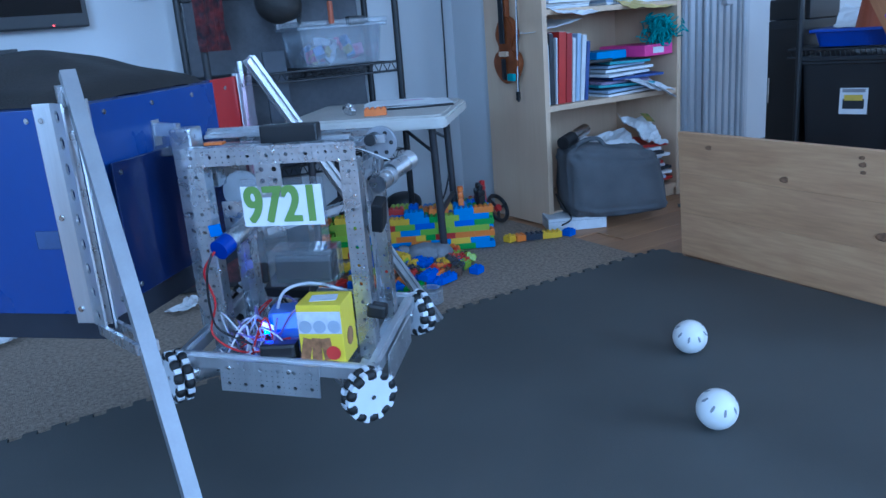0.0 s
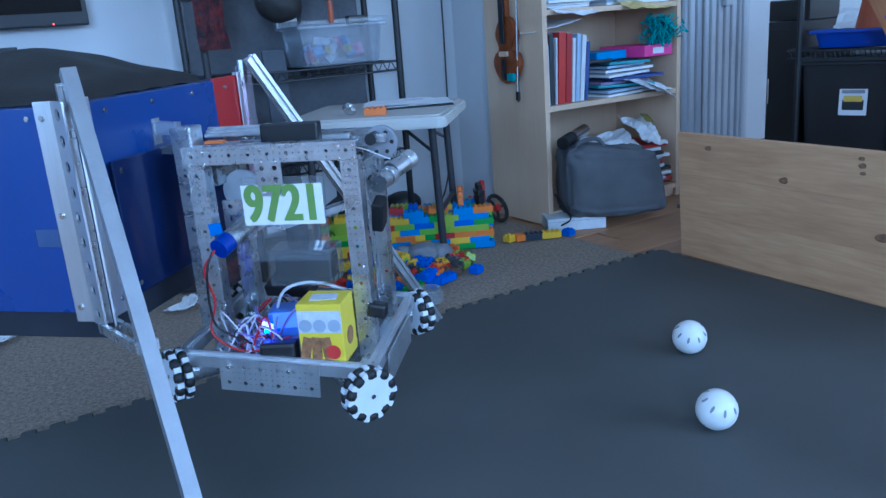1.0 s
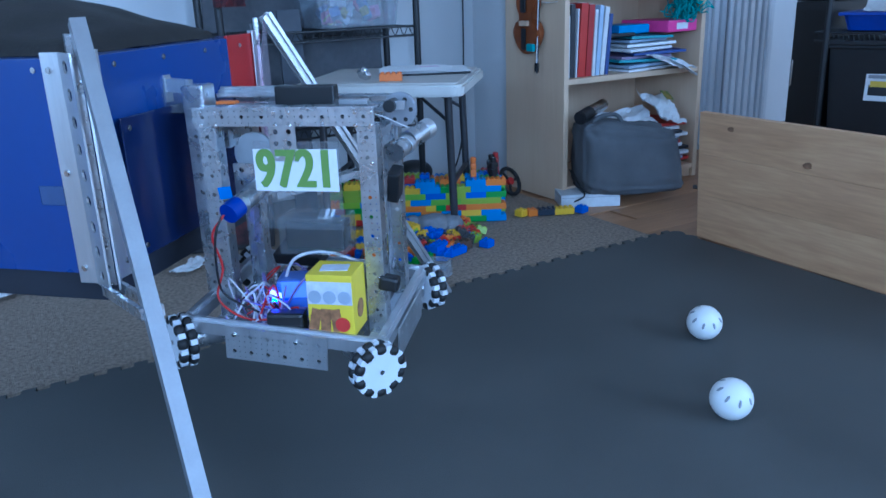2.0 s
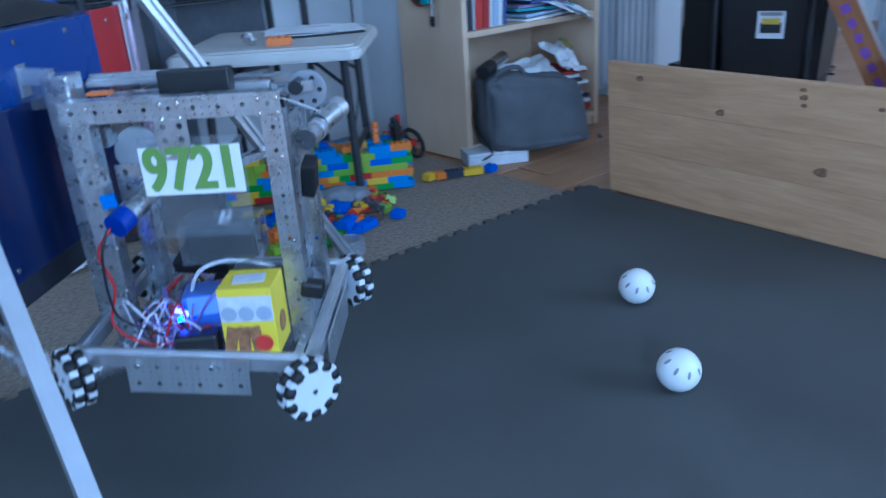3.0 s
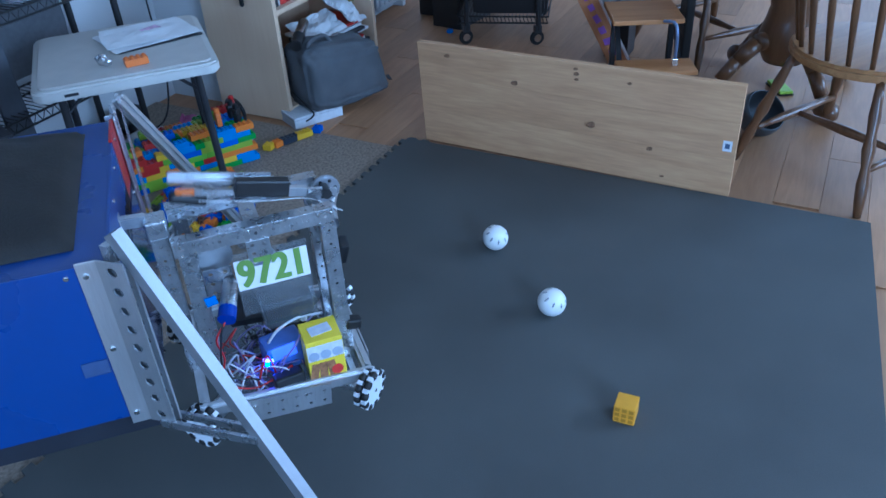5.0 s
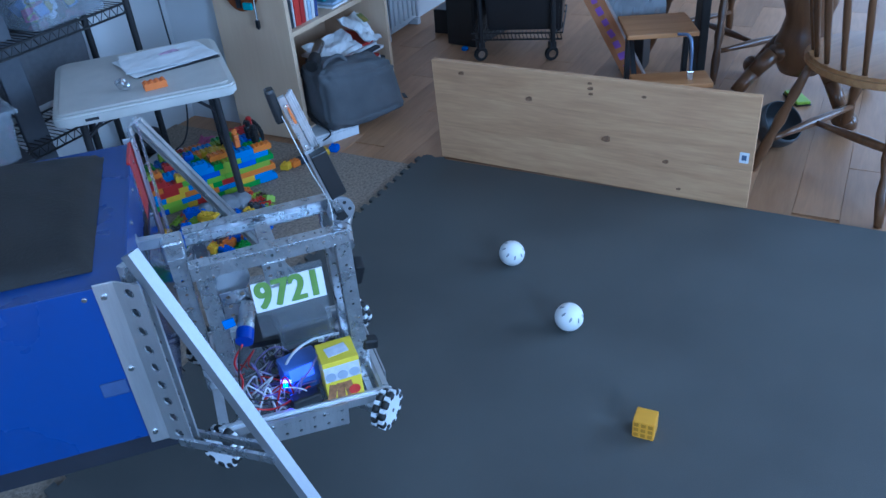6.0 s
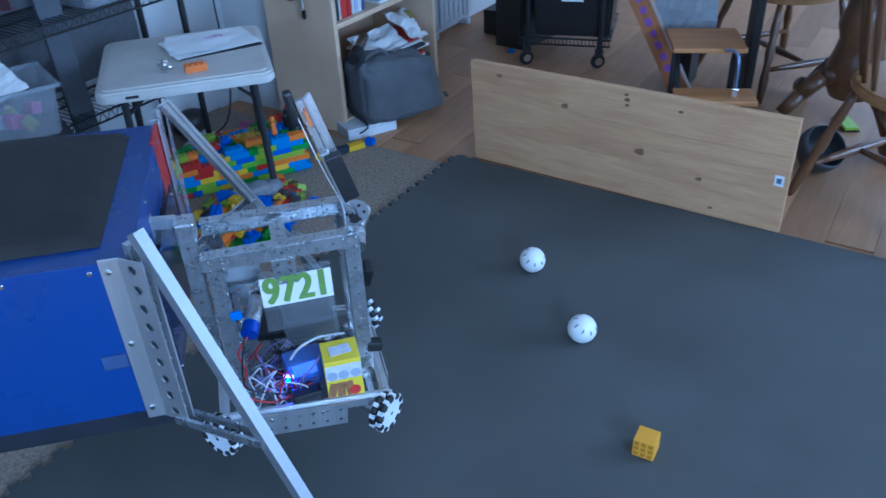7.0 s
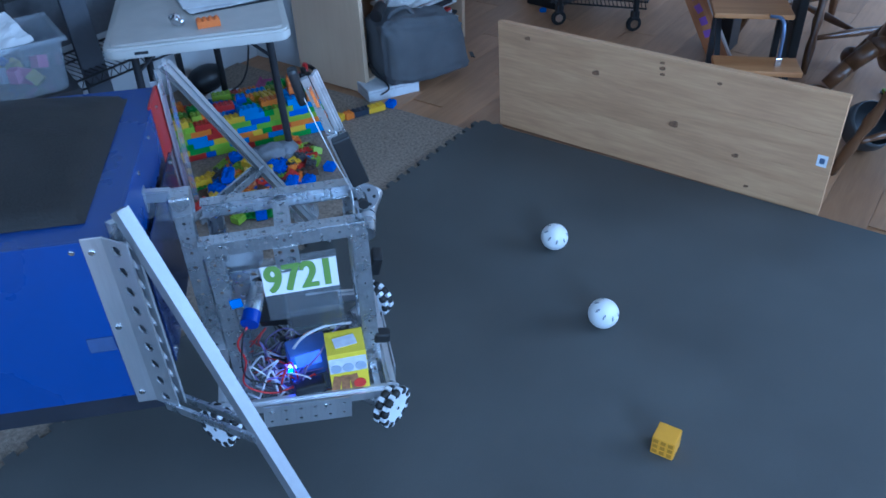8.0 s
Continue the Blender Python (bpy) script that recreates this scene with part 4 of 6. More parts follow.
def bookcase():
    X0, X1, Y0, Y1 = 1.69, 2.345, 2.06, 2.385
    t = thing("bookcase", "birch veneer bookcase with open shelves against the pale wall", "bookcase")
    part("side_panel", box(0.02, Y1 - Y0, 1.6, (X0 + 0.01, (Y0 + Y1) / 2, 0.79), bevel=0.001), M_BIRCH, t)
    part("side_panel", box(0.02, Y1 - Y0, 1.6, (X1 - 0.01, (Y0 + Y1) / 2, 0.79), bevel=0.001), M_BIRCH, t)
    part("back_panel", box(X1 - X0 - 0.042, 0.006, 1.56, ((X0 + X1) / 2, Y1 - 0.004, 0.79)), M_BIRCH, t)
    for z in (0.03, 0.393, 0.707, 1.02, 1.33, 1.58):
        part("shelf", box(X1 - X0 - 0.042, Y1 - Y0 - 0.012, 0.018, ((X0 + X1) / 2, (Y0 + Y1) / 2 - 0.004, z), bevel=0.001), M_BIRCH, t)
    part("plinth", box(X1 - X0 - 0.042, 0.015, 0.03, ((X0 + X1) / 2, Y0 + 0.02, 0.005)), M_BIRCH, t)


def book(x, w, h, d, mat, z, y=2.10, lean=0.0):
    b = thing("book", "upright hardback on the bookcase shelf", "book", pose(x, y, z, 0, lean, 0), "books on the shelf")
    part("cover", box(w, d, h, (0, d / 2, h / 2), bevel=0.001), mat, b)
    part("page_block", box(w * 0.7, d * 0.97, 0.002, (0, d / 2 + 0.003, h)), M_PAPER, b)
    return b


def shelf_contents():
    pal = [material("book_%s" % n, c, 0.5, vary=0.1) for n, c in (("white", (0.7, 0.7, 0.7)), ("black", (0.03, 0.03, 0.035)), ("red", (0.5, 0.03, 0.02)), ("deep_red", (0.38, 0.02, 0.02)),
                                                               ("pale_blue", (0.45, 0.55, 0.7)), ("navy", (0.05, 0.08, 0.25)), ("teal", (0.1, 0.35, 0.4)))]
    z, x = 0.403, 1.722
    for w, h, k, lean in ((0.012, 0.2, 0, 0), (0.018, 0.235, 1, 0), (0.006, 0.22, 0, 2), (0.03, 0.238, 2, 3), (0.024, 0.232, 3, 3), (0.012, 0.215, 0, 3), (0.016, 0.228, 4, 4), (0.018, 0.222, 0, 5), (0.014, 0.2, 5, 5)):
        book(x + w / 2, w, h, 0.17, pal[k], z, 2.085, lean)
        x += w + 0.004
    t = thing("paper_pile", "slanting sheets lying over the upright books", "papers", pose(1.78, 2.17, 0.655))
    for k in range(3):
        crumpled("sheet", 0.2, 0.15, 0.006, 2.0 + k, M_PAPER, t, (0.01 * k, 0, 0.004 * k), (0, -8, 4 * k))
    # heap of magazines and the pink binder
    t = thing("magazine_heap", "untidy heap of magazines and loose paper on the shelf", "magazines", pose(2.13, 2.2, z))
    rng = random.Random(7)
    cols = [M_PAPER, pal[4], pal[6], material("magazine_mauve", (0.4, 0.3, 0.45), 0.4, vary=0.3, scale=50), pal[5], M_PAPER]
    for k in range(9):
        part("magazine", box(0.26 - 0.01 * k, 0.2, 0.009, (rng.uniform(-0.03, 0.03), rng.uniform(-0.03, 0.03), 0.006 + 0.0135 * k), (rng.uniform(-2, 2), rng.uniform(-2, 2), rng.uniform(-14, 14)), 0.001), cols[k % 6], t)
    crumpled("loose_sheet", 0.2, 0.15, 0.012, 9.0, M_PAPER, t, (0.05, -0.12, 0.028), (22, 6, 18))
    crumpled("loose_sheet", 0.15, 0.11, 0.008, 4.0, M_PAPER, t, (0.09, -0.16, 0.0), (30, 8, 40))
    b = thing("pink_binder", "bright pink ring binder with a white label", "binder", pose(2.235, 2.075, 0.528, 0, 0, 4))
    part("cover", box(0.155, 0.22, 0.04, (0, 0.1, 0.02), bevel=0.004), material("pink_board", (0.75, 0.06, 0.3), 0.4, vary=0.06), b)
    part("label", box(0.06, 0.001, 0.022, (-0.005, -0.0112, 0.02)), M_PAPER, b, "white spine label")
    # teal netting
    net = bmesh.new()
    rng = random.Random(3)
    for k in range(60):
        c = Vector((rng.gauss(0, 0.028), rng.gauss(0, 0.022), rng.gauss(0, 0.02)))
        pts = [c + Vector((rng.uniform(-0.04, 0.04), rng.uniform(-0.03, 0.03), rng.uniform(-0.03, 0.03))) for q in range(5)]
        cable(pts, 0.0024, net, 4, 4)
    o = put("netting", net, material("teal_netting", (0.02, 0.36, 0.36), 0.7, vary=0.3, scale=60), pose(2.27, 2.09, 0.615))
    tagged(o, "scrunched teal netting on top of the binder", "netting")
    bx = thing("plastic_tray", "blue and black plastic trays among the magazines", "tray", pose(2.03, 2.16, 0.53))
    part("tray", box(0.16, 0.12, 0.03, (0, 0, 0.015), (0, 0, 6), 0.004), material("bright_blue_plastic", (0.02, 0.25, 0.6), 0.4), bx)
    part("tray", box(0.12, 0.1, 0.012, (-0.06, -0.02, 0.0), (0, 0, -8), 0.003), M_BLACK, bx)
    # paper piles on the upper shelf
    for x, w, n, lab in ((1.82, 0.22, 9, "thick pile of loose papers on the upper shelf"), (2.16, 0.28, 7, "spilling pile of drawings on the upper shelf")):
        t = thing("paper_pile", lab, "papers", pose(x, 2.2, 0.717))
        for k in range(n):
            m = M_PAPER if (k + n) % 4 else pal[4]
            part("paper_sheet", box(w, 0.2, 0.0075, (rng.uniform(-0.015, 0.015), rng.uniform(-0.03, 0.01), 0.005 + 0.0088 * k), (0, 0, rng.uniform(-7, 7))), m, t)
        crumpled("drooping_sheet", w * 0.8, 0.1, 0.01, x, material("yellow_paper", (0.7, 0.55, 0.2), 0.7) if n == 7 else M_PAPER, t, (0.0, -0.135, -0.012), (18, 0, 6))
    # lower compartment: bag, boxes, books
    t = thing("magazine_heap", "heap of magazines and papers behind the grey bag", "magazines", pose(2.16, 2.19, 0.04))
    for k in range(12):
        part("magazine", box(0.25, 0.2, 0.011, (rng.uniform(-0.02, 0.04), rng.uniform(-0.04, 0.01), 0.006 + 0.0135 * k), (0, 0, rng.uniform(-12, 12)), 0.001), (M_PAPER, pal[2], pal[4], M_PAPER, pal[1])[k % 5], t)
    crumpled("loose_sheet", 0.17, 0.16, 0.03, 2.7, M_PAPER, t, (0.04, -0.06, 0.2), (35, 10, 10))
    crumpled("loose_sheet", 0.2, 0.14, 0.02, 6.7, M_PAPER, t, (-0.1, -0.03, 0.17), (20, -6, -20))
    part("colour_print", box(0.05, 0.001, 0.045, (0.05, -0.092, 0.262), (-50, 10, 10)), material("print_orange_green", (0.55, 0.3, 0.05), 0.6, vary=0.6, scale=60, second=(0.1, 0.4, 0.1)), t)
    b = thing("grey_bag", "slumped grey fabric tote bag with a small red mark", "bag", pose(1.885, 1.965, GROUND + 0.03, 0, 0, -24))
    body = bmesh.new()
    bmesh.ops.create_uvsphere(body, u_segments=64, v_segments=44, radius=1)
    for v in body.verts:
        x, y, q = v.co
        sq = lambda a, e: math.copysign(abs(a) ** e, a)
        x, y, q = sq(x, 0.3), sq(y, 0.55), sq(q, 0.28)
        w = 1 - 0.1 * max(0, q) + 0.05 * max(0, -q)
        n = noise.noise(Vector((x * 2.2, y * 2.2, q * 2.2))) + 0.7 * noise.noise(Vector((x * 5 + 4, y * 5, q * 8))) + 0.3 * (1 - 2 * abs(noise.noise(Vector((x * 7, y * 7, q * 11 + x * 4)))))
        v.co = Vector((x * 0.172 * w * (1 + 0.07 * n) - 0.012 * q, y * 0.095 * w * (1 + 0.16 * n), q * 0.118 + 0.118 + 0.012 * n * max(0, q) - 0.02 * x * max(0, q)))
    low = min(v.co.z for v in body.verts)
    for v in body.verts:
        v.co.z -= low
    cloth = material("grey_canvas", (0.115, 0.118, 0.125), 0.85, vary=0.18, scale=9, bump=0.5, bump_scale=500)
    part("sack", body, cloth, b, smooth=True)
    part("strap", cable([(-0.13, -0.05, 0.2), (-0.12, -0.03, 0.255), (-0.05, -0.02, 0.268), (-0.02, -0.03, 0.23)], 0.008), cloth, b, smooth=True)
    part("mark", box(0.035, 0.002, 0.012, (0.135, -0.078, 0.055), (0, 0, 20)), material("red_print", (0.5, 0.03, 0.05), 0.6), b, "small red printed mark")
    k = thing("steel_bottle", "steel bottle lying across the top of the bag", "bottle", pose(1.83, 2.06, 0.295, 0, 84, 25))
    part("flask", rod(0.02, 0.13, n=20, bevel=0.003), M_STEEL, k, smooth=False)
    part("sleeve", rod(0.022, 0.08, (0, 0, -0.09), n=20, bevel=0.003), M_BLACK, k)
    w = thing("white_box", "flat white cardboard box under the bag", "box", pose(1.76, 2.02, GROUND, 0, 0, -28))
    part("carton", box(0.2, 0.14, 0.044, (0, 0, 0.022), bevel=0.002), material("white_card", (0.66, 0.68, 0.7), 0.6), w)
    part("lid_seam", box(0.202, 0.142, 0.0015, (0, 0, 0.034)), material("grey_card_edge", (0.4, 0.42, 0.45), 0.7), w)
    wp = thing("white_board", "thin white board standing inside the bookcase", "board", pose(1.716, 2.2, 0.0405))
    part("sheet", box(0.006, 0.24, 0.33, (0, 0, 0.165), bevel=0.001), M_WHITE, wp)
    c = put("black_cable", cable([(1.67, 2.0, 0.0), (1.7, 1.96, 0.03), (1.71, 2.0, 0.06), (1.72, 2.06, 0.1)], 0.003), M_BLACK, smooth=True)
    tagged(c, "short black cable beside the white box", "cable")


def violin():
    v = thing("violin", "small varnished brown violin hanging on the bookcase side", "violin", pose(1.684, 2.225, 0.478, 0, 0, -90) @ Matrix.Diagonal((1.25, 1.1, 1.15, 1)))
    wood = material("violin_varnish", (0.24, 0.07, 0.02), 0.25, vary=0.25, scale=14)
    out = []
    for k in range(60):
        a = 2 * math.pi * k / 60
        s, c = math.sin(a), math.cos(a)
        w = 0.052 + (0.012 if s < 0 else 0.0) - 0.022 * math.exp(-((s - 0.05) / 0.28) ** 2)
        out.append((w * c, 0.1 + 0.098 * s))
    b = sheet(out, 0.026)
    bmesh.ops.bevel(b, geom=[e for e in b.edges if abs(e.verts[0].co.z - e.verts[1].co.z) < 1e-6], offset=0.004, segments=2, affect="EDGES")
    b.transform(pose(0, 0, 0, 90, 0, 0))
    part("body", b, wood, v)
    part("fingerboard", box(0.02, 0.006, 0.16, (0, -0.034, 0.2), bevel=0.002), M_BLACK, v)
    part("neck", box(0.018, 0.02, 0.13, (0, -0.016, 0.26), bevel=0.004), wood, v)
    part("bridge", box(0.034, 0.01, 0.014, (0, -0.03, 0.09)), M_BIRCH, v)
    part("tailpiece", box(0.016, 0.004, 0.06, (0, -0.032, 0.045)), M_BLACK, v)
    part("chin_rest", box(0.03, 0.012, 0.022, (0.03, -0.03, 0.022), bevel=0.004), material("teal_rest", (0.05, 0.3, 0.32), 0.5), v)
    b = thing("violin_bow", "thin dark bow hanging beside the violin", "bow", pose(1.664, 2.17, 0.42, 2, 0, 0))
    part("stick", pipe((0, 0, 0), (0, 0, 0.52), 0.0035), M_LEG, b)
    part("hair", pipe((-0.006, -0.004, 0.02), (-0.004, -0.004, 0.5), 0.0015), M_PAPER, b)
    part("frog", box(0.01, 0.014, 0.03, (-0.004, -0.003, 0.02), bevel=0.002), M_BLACK, b)
    c = put("hanging_cable", cable([(1.70, 2.68, 1.2), (1.69, 2.66, 0.8), (1.66, 2.62, 0.4), (1.6, 2.55, 0.15), (1.5, 2.5, 0.02), (1.36, 2.5, -0.002)], 0.0035), M_BLACK, smooth=True)
    tagged(c, "black power cable hanging down the wall", "cable")


def wire_rack():
    t = thing("wire_rack", "black wire storage rack standing against the wall", "rack")
    x0, x1, y0, y1 = 0.69, 1.36, 2.44, 2.67
    for x in (x0, x1):
        for y in (y0, y1):
            part("post", pipe((x, y, -0.006), (x, y, 1.7), 0.0115), M_BLACK, t)
    part("post", pipe((1.1, y1, 0.55), (1.1, y1, 1.7), 0.0085), M_BLACK, t)
    for z in (0.28, 0.585, 0.86, 1.25):
        s = bmesh.new()
        for y in (y0, y1):
            for dz in (0, 0.03):
                pipe((x0, y, z - dz), (x1, y, z - dz), 0.004, s, 6)
        for k in range(34):
            x = x0 + (k + 0.5) * (x1 - x0) / 34
            pipe((x, y0, z), (x, y1, z), 0.0018, s, 4)
        for k in range(20):
            x = x0 + (k + 0.5) * (x1 - x0) / 20
            pipe((x - 0.016, y0, z), (x, y0, z - 0.03), 0.0018, s, 4)
            pipe((x, y0, z - 0.03), (x + 0.016, y0, z), 0.0018, s, 4)
        part("wire_shelf", s, M_BLACK, t)


def tote(name, label, m, sx, sy, sz, mat, lid=None, taper=0.9, group=""):
    """An open box with walls, a rolled rim and a taper."""
    t = thing(name, label, "tote", m, group)
    b = bmesh.new()
    rings = []
    for s, z in ((taper, 0.0), (1.0, sz), (0.97, sz), (taper - 0.03, 0.004)):
        rings.append([b.verts.new((x * sx / 2 * s, y * sy / 2 * s, z)) for x, y in ((-1, -1), (1, -1), (1, 1), (-1, 1))])
    for p, q in zip(rings, rings[1:]):
        for k in range(4):
            b.faces.new((p[k], p[(k + 1) % 4], q[(k + 1) % 4], q[k]))
    b.faces.new(rings[0][::-1])
    b.faces.new(rings[-1])
    bmesh.ops.bevel(b, geom=[e for e in b.edges if abs(e.verts[0].co.z - e.verts[1].co.z) > sz * 0.5], offset=0.012, segments=2, affect="EDGES")
    part("tub", b, mat, t)
    r = bmesh.new()
    for x, y, w, d in ((0, sy / 2 + 0.004, sx + 0.024, 0.012), (0, -sy / 2 - 0.004, sx + 0.024, 0.012), (sx / 2 + 0.004, 0, 0.012, sy), (-sx / 2 - 0.004, 0, 0.012, sy)):
        box(w, d, 0.012, (x, y, sz - 0.004), bevel=0.003, bm=r)
    part("rim", r, mat, t)
    if lid:
        part("lid", box(sx + 0.026, sy + 0.026, 0.018, (0, 0, sz + 0.009), bevel=0.005), lid, t)
    return t


def rack_things():
    rng = random.Random(12)
    # Grey sheet added behind the rack to stand in for the dim alcove.
    back = thing("backing_sheet", "grey sheet added behind the wire rack in place of the alcove's shade", "sheet", pose(1.02, 2.688, 0.3))
    crumpled("sheet", 0.64, 0.95, 0.008, 5.5, material("alcove_shade_grey", (0.13, 0.13, 0.14), 0.9, vary=0.25, scale=5), back, (0, 0, 0.475), (90, 0, 0))
    t = tote("clear_tote", "clear plastic tote full of bright pink toys on the rack", pose(1.16, 2.54, 0.59), 0.3, 0.19, 0.13, M_FROST, M_FROST)
    toys = many("toy_mix", [(0.7, 0.15, 0.35), (0.75, 0.3, 0.5), (0.5, 0.4, 0.1), (0.6, 0.6, 0.65), (0.2, 0.3, 0.6)])
    for k in range(22):
        part("toy", box(rng.uniform(0.02, 0.05), rng.uniform(0.02, 0.04), rng.uniform(0.02, 0.04), (rng.uniform(-0.11, 0.11), rng.uniform(-0.06, 0.06), rng.uniform(0.025, 0.08)), (rng.uniform(-40, 40), rng.uniform(-40, 40), rng.uniform(0, 90)), 0.003), toys, t)
    part("clasp", box(0.06, 0.03, 0.03, (0.05, -0.09, 0.14), bevel=0.005), M_BLACK, t)
    t = tote("clear_tote", "open clear plastic tote with papers and toys inside", pose(0.59, 2.34, 0.375, 0, 0, -20), 0.3, 0.22, 0.14, M_FROST)
    crumpled("paper", 0.2, 0.16, 0.01, 3.3, M_PAPER, t, (-0.02, -0.01, 0.13), (14, -10, 8))
    part("comic", box(0.12, 0.09, 0.004, (0.0, 0.06, 0.155), (30, 14, 25)), material("printed_comic", (0.55, 0.38, 0.2), 0.5, vary=0.6, scale=60, second=(0.2, 0.15, 0.12)), t)
    for k in range(14):
        part("toy", box(rng.uniform(0.02, 0.05), rng.uniform(0.02, 0.04), rng.uniform(0.02, 0.04), (rng.uniform(-0.1, 0.1), rng.uniform(-0.07, 0.07), rng.uniform(0.03, 0.06)), (rng.uniform(-40, 40), rng.uniform(-40, 40), rng.uniform(0, 90)), 0.003), toys, t)
    s = thing("storage_crate", "dark crate carrying the clear tote on the carpet", "crate", pose(0.59, 2.34, -0.006, 0, 0, -20))
    dk = material("dark_crate", (0.03, 0.028, 0.03), 0.6, vary=0.3, scale=20)
    part("crate", box(0.32, 0.23, 0.38, (0, 0, 0.19), bevel=0.006), dk, s)
    for k in range(4):
        part("drawer_front", box(0.29, 0.006, 0.075, (0, -0.1175, 0.055 + 0.088 * k), bevel=0.003), material("toy_clutter_print", (0.2, 0.05, 0.05), 0.5, vary=0.7, scale=30, second=(0.03, 0.03, 0.04)), s)
    t = tote("blue_tote", "blue plastic tote behind the clear one", pose(0.5, 2.58, 0.40), 0.28, 0.14, 0.2, material("blue_tote_plastic", (0.02, 0.06, 0.32), 0.4))
    part("label", box(0.09, 0.001, 0.05, (0.05, -0.0705, 0.12)), material("grey_label", (0.35, 0.4, 0.45), 0.6), t)
    s = thing("storage_crate", "dark crate below the blue tote", "crate", pose(0.5, 2.58, -0.006))
    part("crate", box(0.28, 0.15, 0.4, (0, 0, 0.2), bevel=0.006), dk, s)
    p = thing("foam_board", "grey foam board leaning upright beside the table", "panel", pose(0.93, 2.49, -0.006, -3, 0, -12))
    part("panel", box(0.075, 0.02, 0.66, (0, 0, 0.33), bevel=0.004), material("grey_foam_panel", (0.09, 0.095, 0.11), 0.8), p)
    g = thing("hanging_garment", "dark red checked cloth hanging on the rack", "clothing", pose(0.71, 2.42, 0.67))
    crumpled("cloth", 0.09, 0.26, 0.03, 2.2, material("red_check_cloth", (0.22, 0.03, 0.03), 0.9, vary=0.7, scale=40, second=(0.02, 0.02, 0.03)), g, (0, 0, 0.13), (90, 0, 0))
    g = thing("dark_bag", "dark bag hanging from the rack's upper shelf", "bag", pose(0.94, 2.42, 0.80))
    s = bmesh.new()
    bmesh.ops.create_uvsphere(s, u_segments=20, v_segments=14, radius=1, matrix=Matrix.Diagonal((0.075, 0.05, 0.065, 1)))
    for v in s.verts:
        v.co += v.co.normalized() * 0.012 * noise.noise(v.co * 18)
    part("pouch", s, M_VINYL, g, smooth=True)
    part("strap", cable([(0.05, 0, 0.05), (0.07, 0, -0.02), (0.06, 0, -0.07)], 0.003), M_BLACK, g, smooth=True)
    # White sheet added where a bright mirror reflection shows behind the bag.
    g = thing("white_cloth", "white sheet in place of the bright reflection behind the dark bag", "cloth", pose(1.02, 2.6, 0.72))
    crumpled("cloth", 0.07, 0.26, 0.02, 7.7, M_PAPER, g, (0, 0, 0.13), (90, 0, 0))
    g = thing("orange_tool", "small orange and black tool hanging on the rack", "tool", pose(1.11, 2.42, 0.76))
    part("grip", rod(0.009, 0.07, (0, 0, 0.0), n=10, bevel=0.002), material("dull_orange", (0.4, 0.1, 0.04), 0.5), g)
    part("tip", rod(0.006, 0.05, (0, 0, 0.06), n=10), M_BLACK, g)
    tv = thing("television", "black flat television on the wall with a red standby light", "television", pose(-0.06, 2.655, 0.77))
    part("cabinet", box(0.95, 0.045, 0.56, (0, 0.0, 0.28), bevel=0.006), M_BLACK, tv)
    part("screen", box(0.92, 0.002, 0.51, (0, -0.0238, 0.295)), material("dark_screen", (0.004, 0.004, 0.005), 0.08), tv)
    part("standby_light", box(0.004, 0.002, 0.003, (0.375, -0.025, 0.008)), glow("red_standby", (1, 0.05, 0.05), 6), tv)
    pl = thing("wall_plate", "small white switch plate on the wall", "switch", pose(0.59, 2.694, 0.875))
    part("plate", box(0.055, 0.008, 0.07, (0, 0, 0), bevel=0.003), M_WHITE, pl)
    part("toggle", box(0.012, 0.008, 0.024, (0, -0.006, 0), bevel=0.002), M_WHITE, pl)
    b = thing("cardboard_box", "dark flat box low against the wall", "box", pose(0.1, 2.6, 0.66))
    part("carton", box(0.2, 0.1, 0.06, (0, 0, 0.03), bevel=0.002), M_BLACK, b)
    part("stand", box(0.26, 0.12, 0.66, (0, 0, -0.336), bevel=0.004), M_WHITE, b)
    r = thing("vacuum_body", "rounded black machine under the table", "machine", pose(1.40, 2.585, -0.006))
    s = bmesh.new()
    bmesh.ops.create_uvsphere(s, u_segments=24, v_segments=14, radius=1, matrix=Matrix.Translation((0, 0, 0.05)) @ Matrix.Diagonal((0.08, 0.055, 0.05, 1)))
    part("shell", s, M_BLACK, r, smooth=True)
    w = thing("toy_steering_ring", "black toy steering wheel on the carpet", "toy", pose(1.6, 2.24, 0.045, 62, 0, 20))
    s = bmesh.new()
    cable([(0.048 * math.cos(radians(a)), 0.048 * math.sin(radians(a)), 0) for a in range(0, 361, 24)], 0.0075, s, 8, 2)
    part("rim", s, M_BLACK, w, smooth=True)
    for a in (0, 120, 240):
        part("spoke", pipe((0, 0, 0), (0.045 * math.cos(radians(a)), 0.045 * math.sin(radians(a)), 0), 0.005), M_BLACK, w)
    part("boss", rod(0.014, 0.012, n=14), M_RED, w)
    p = crumpled("pink_cloth", 0.2, 0.08, 0.012, 3.9, material("pink_fabric", (0.5, 0.12, 0.28), 0.9, vary=0.2), None, (1.5, 2.4, -0.006), (0, 0, 30))
    tagged(p, "pink cloth lying on the carpet under the table", "cloth")
    for x, y, w, d, turn in ((1.36, 2.47, 0.2, 0.14, 15), (1.55, 2.36, 0.16, 0.1, -25)):
        p = crumpled("drawing_sheet", w, d, 0.012, x * 9, M_PAPER, None, (x, y, -0.006), (0, 0, turn))
        tagged(p, "white drawing paper lying on the carpet under the table", "paper", "papers under the table")
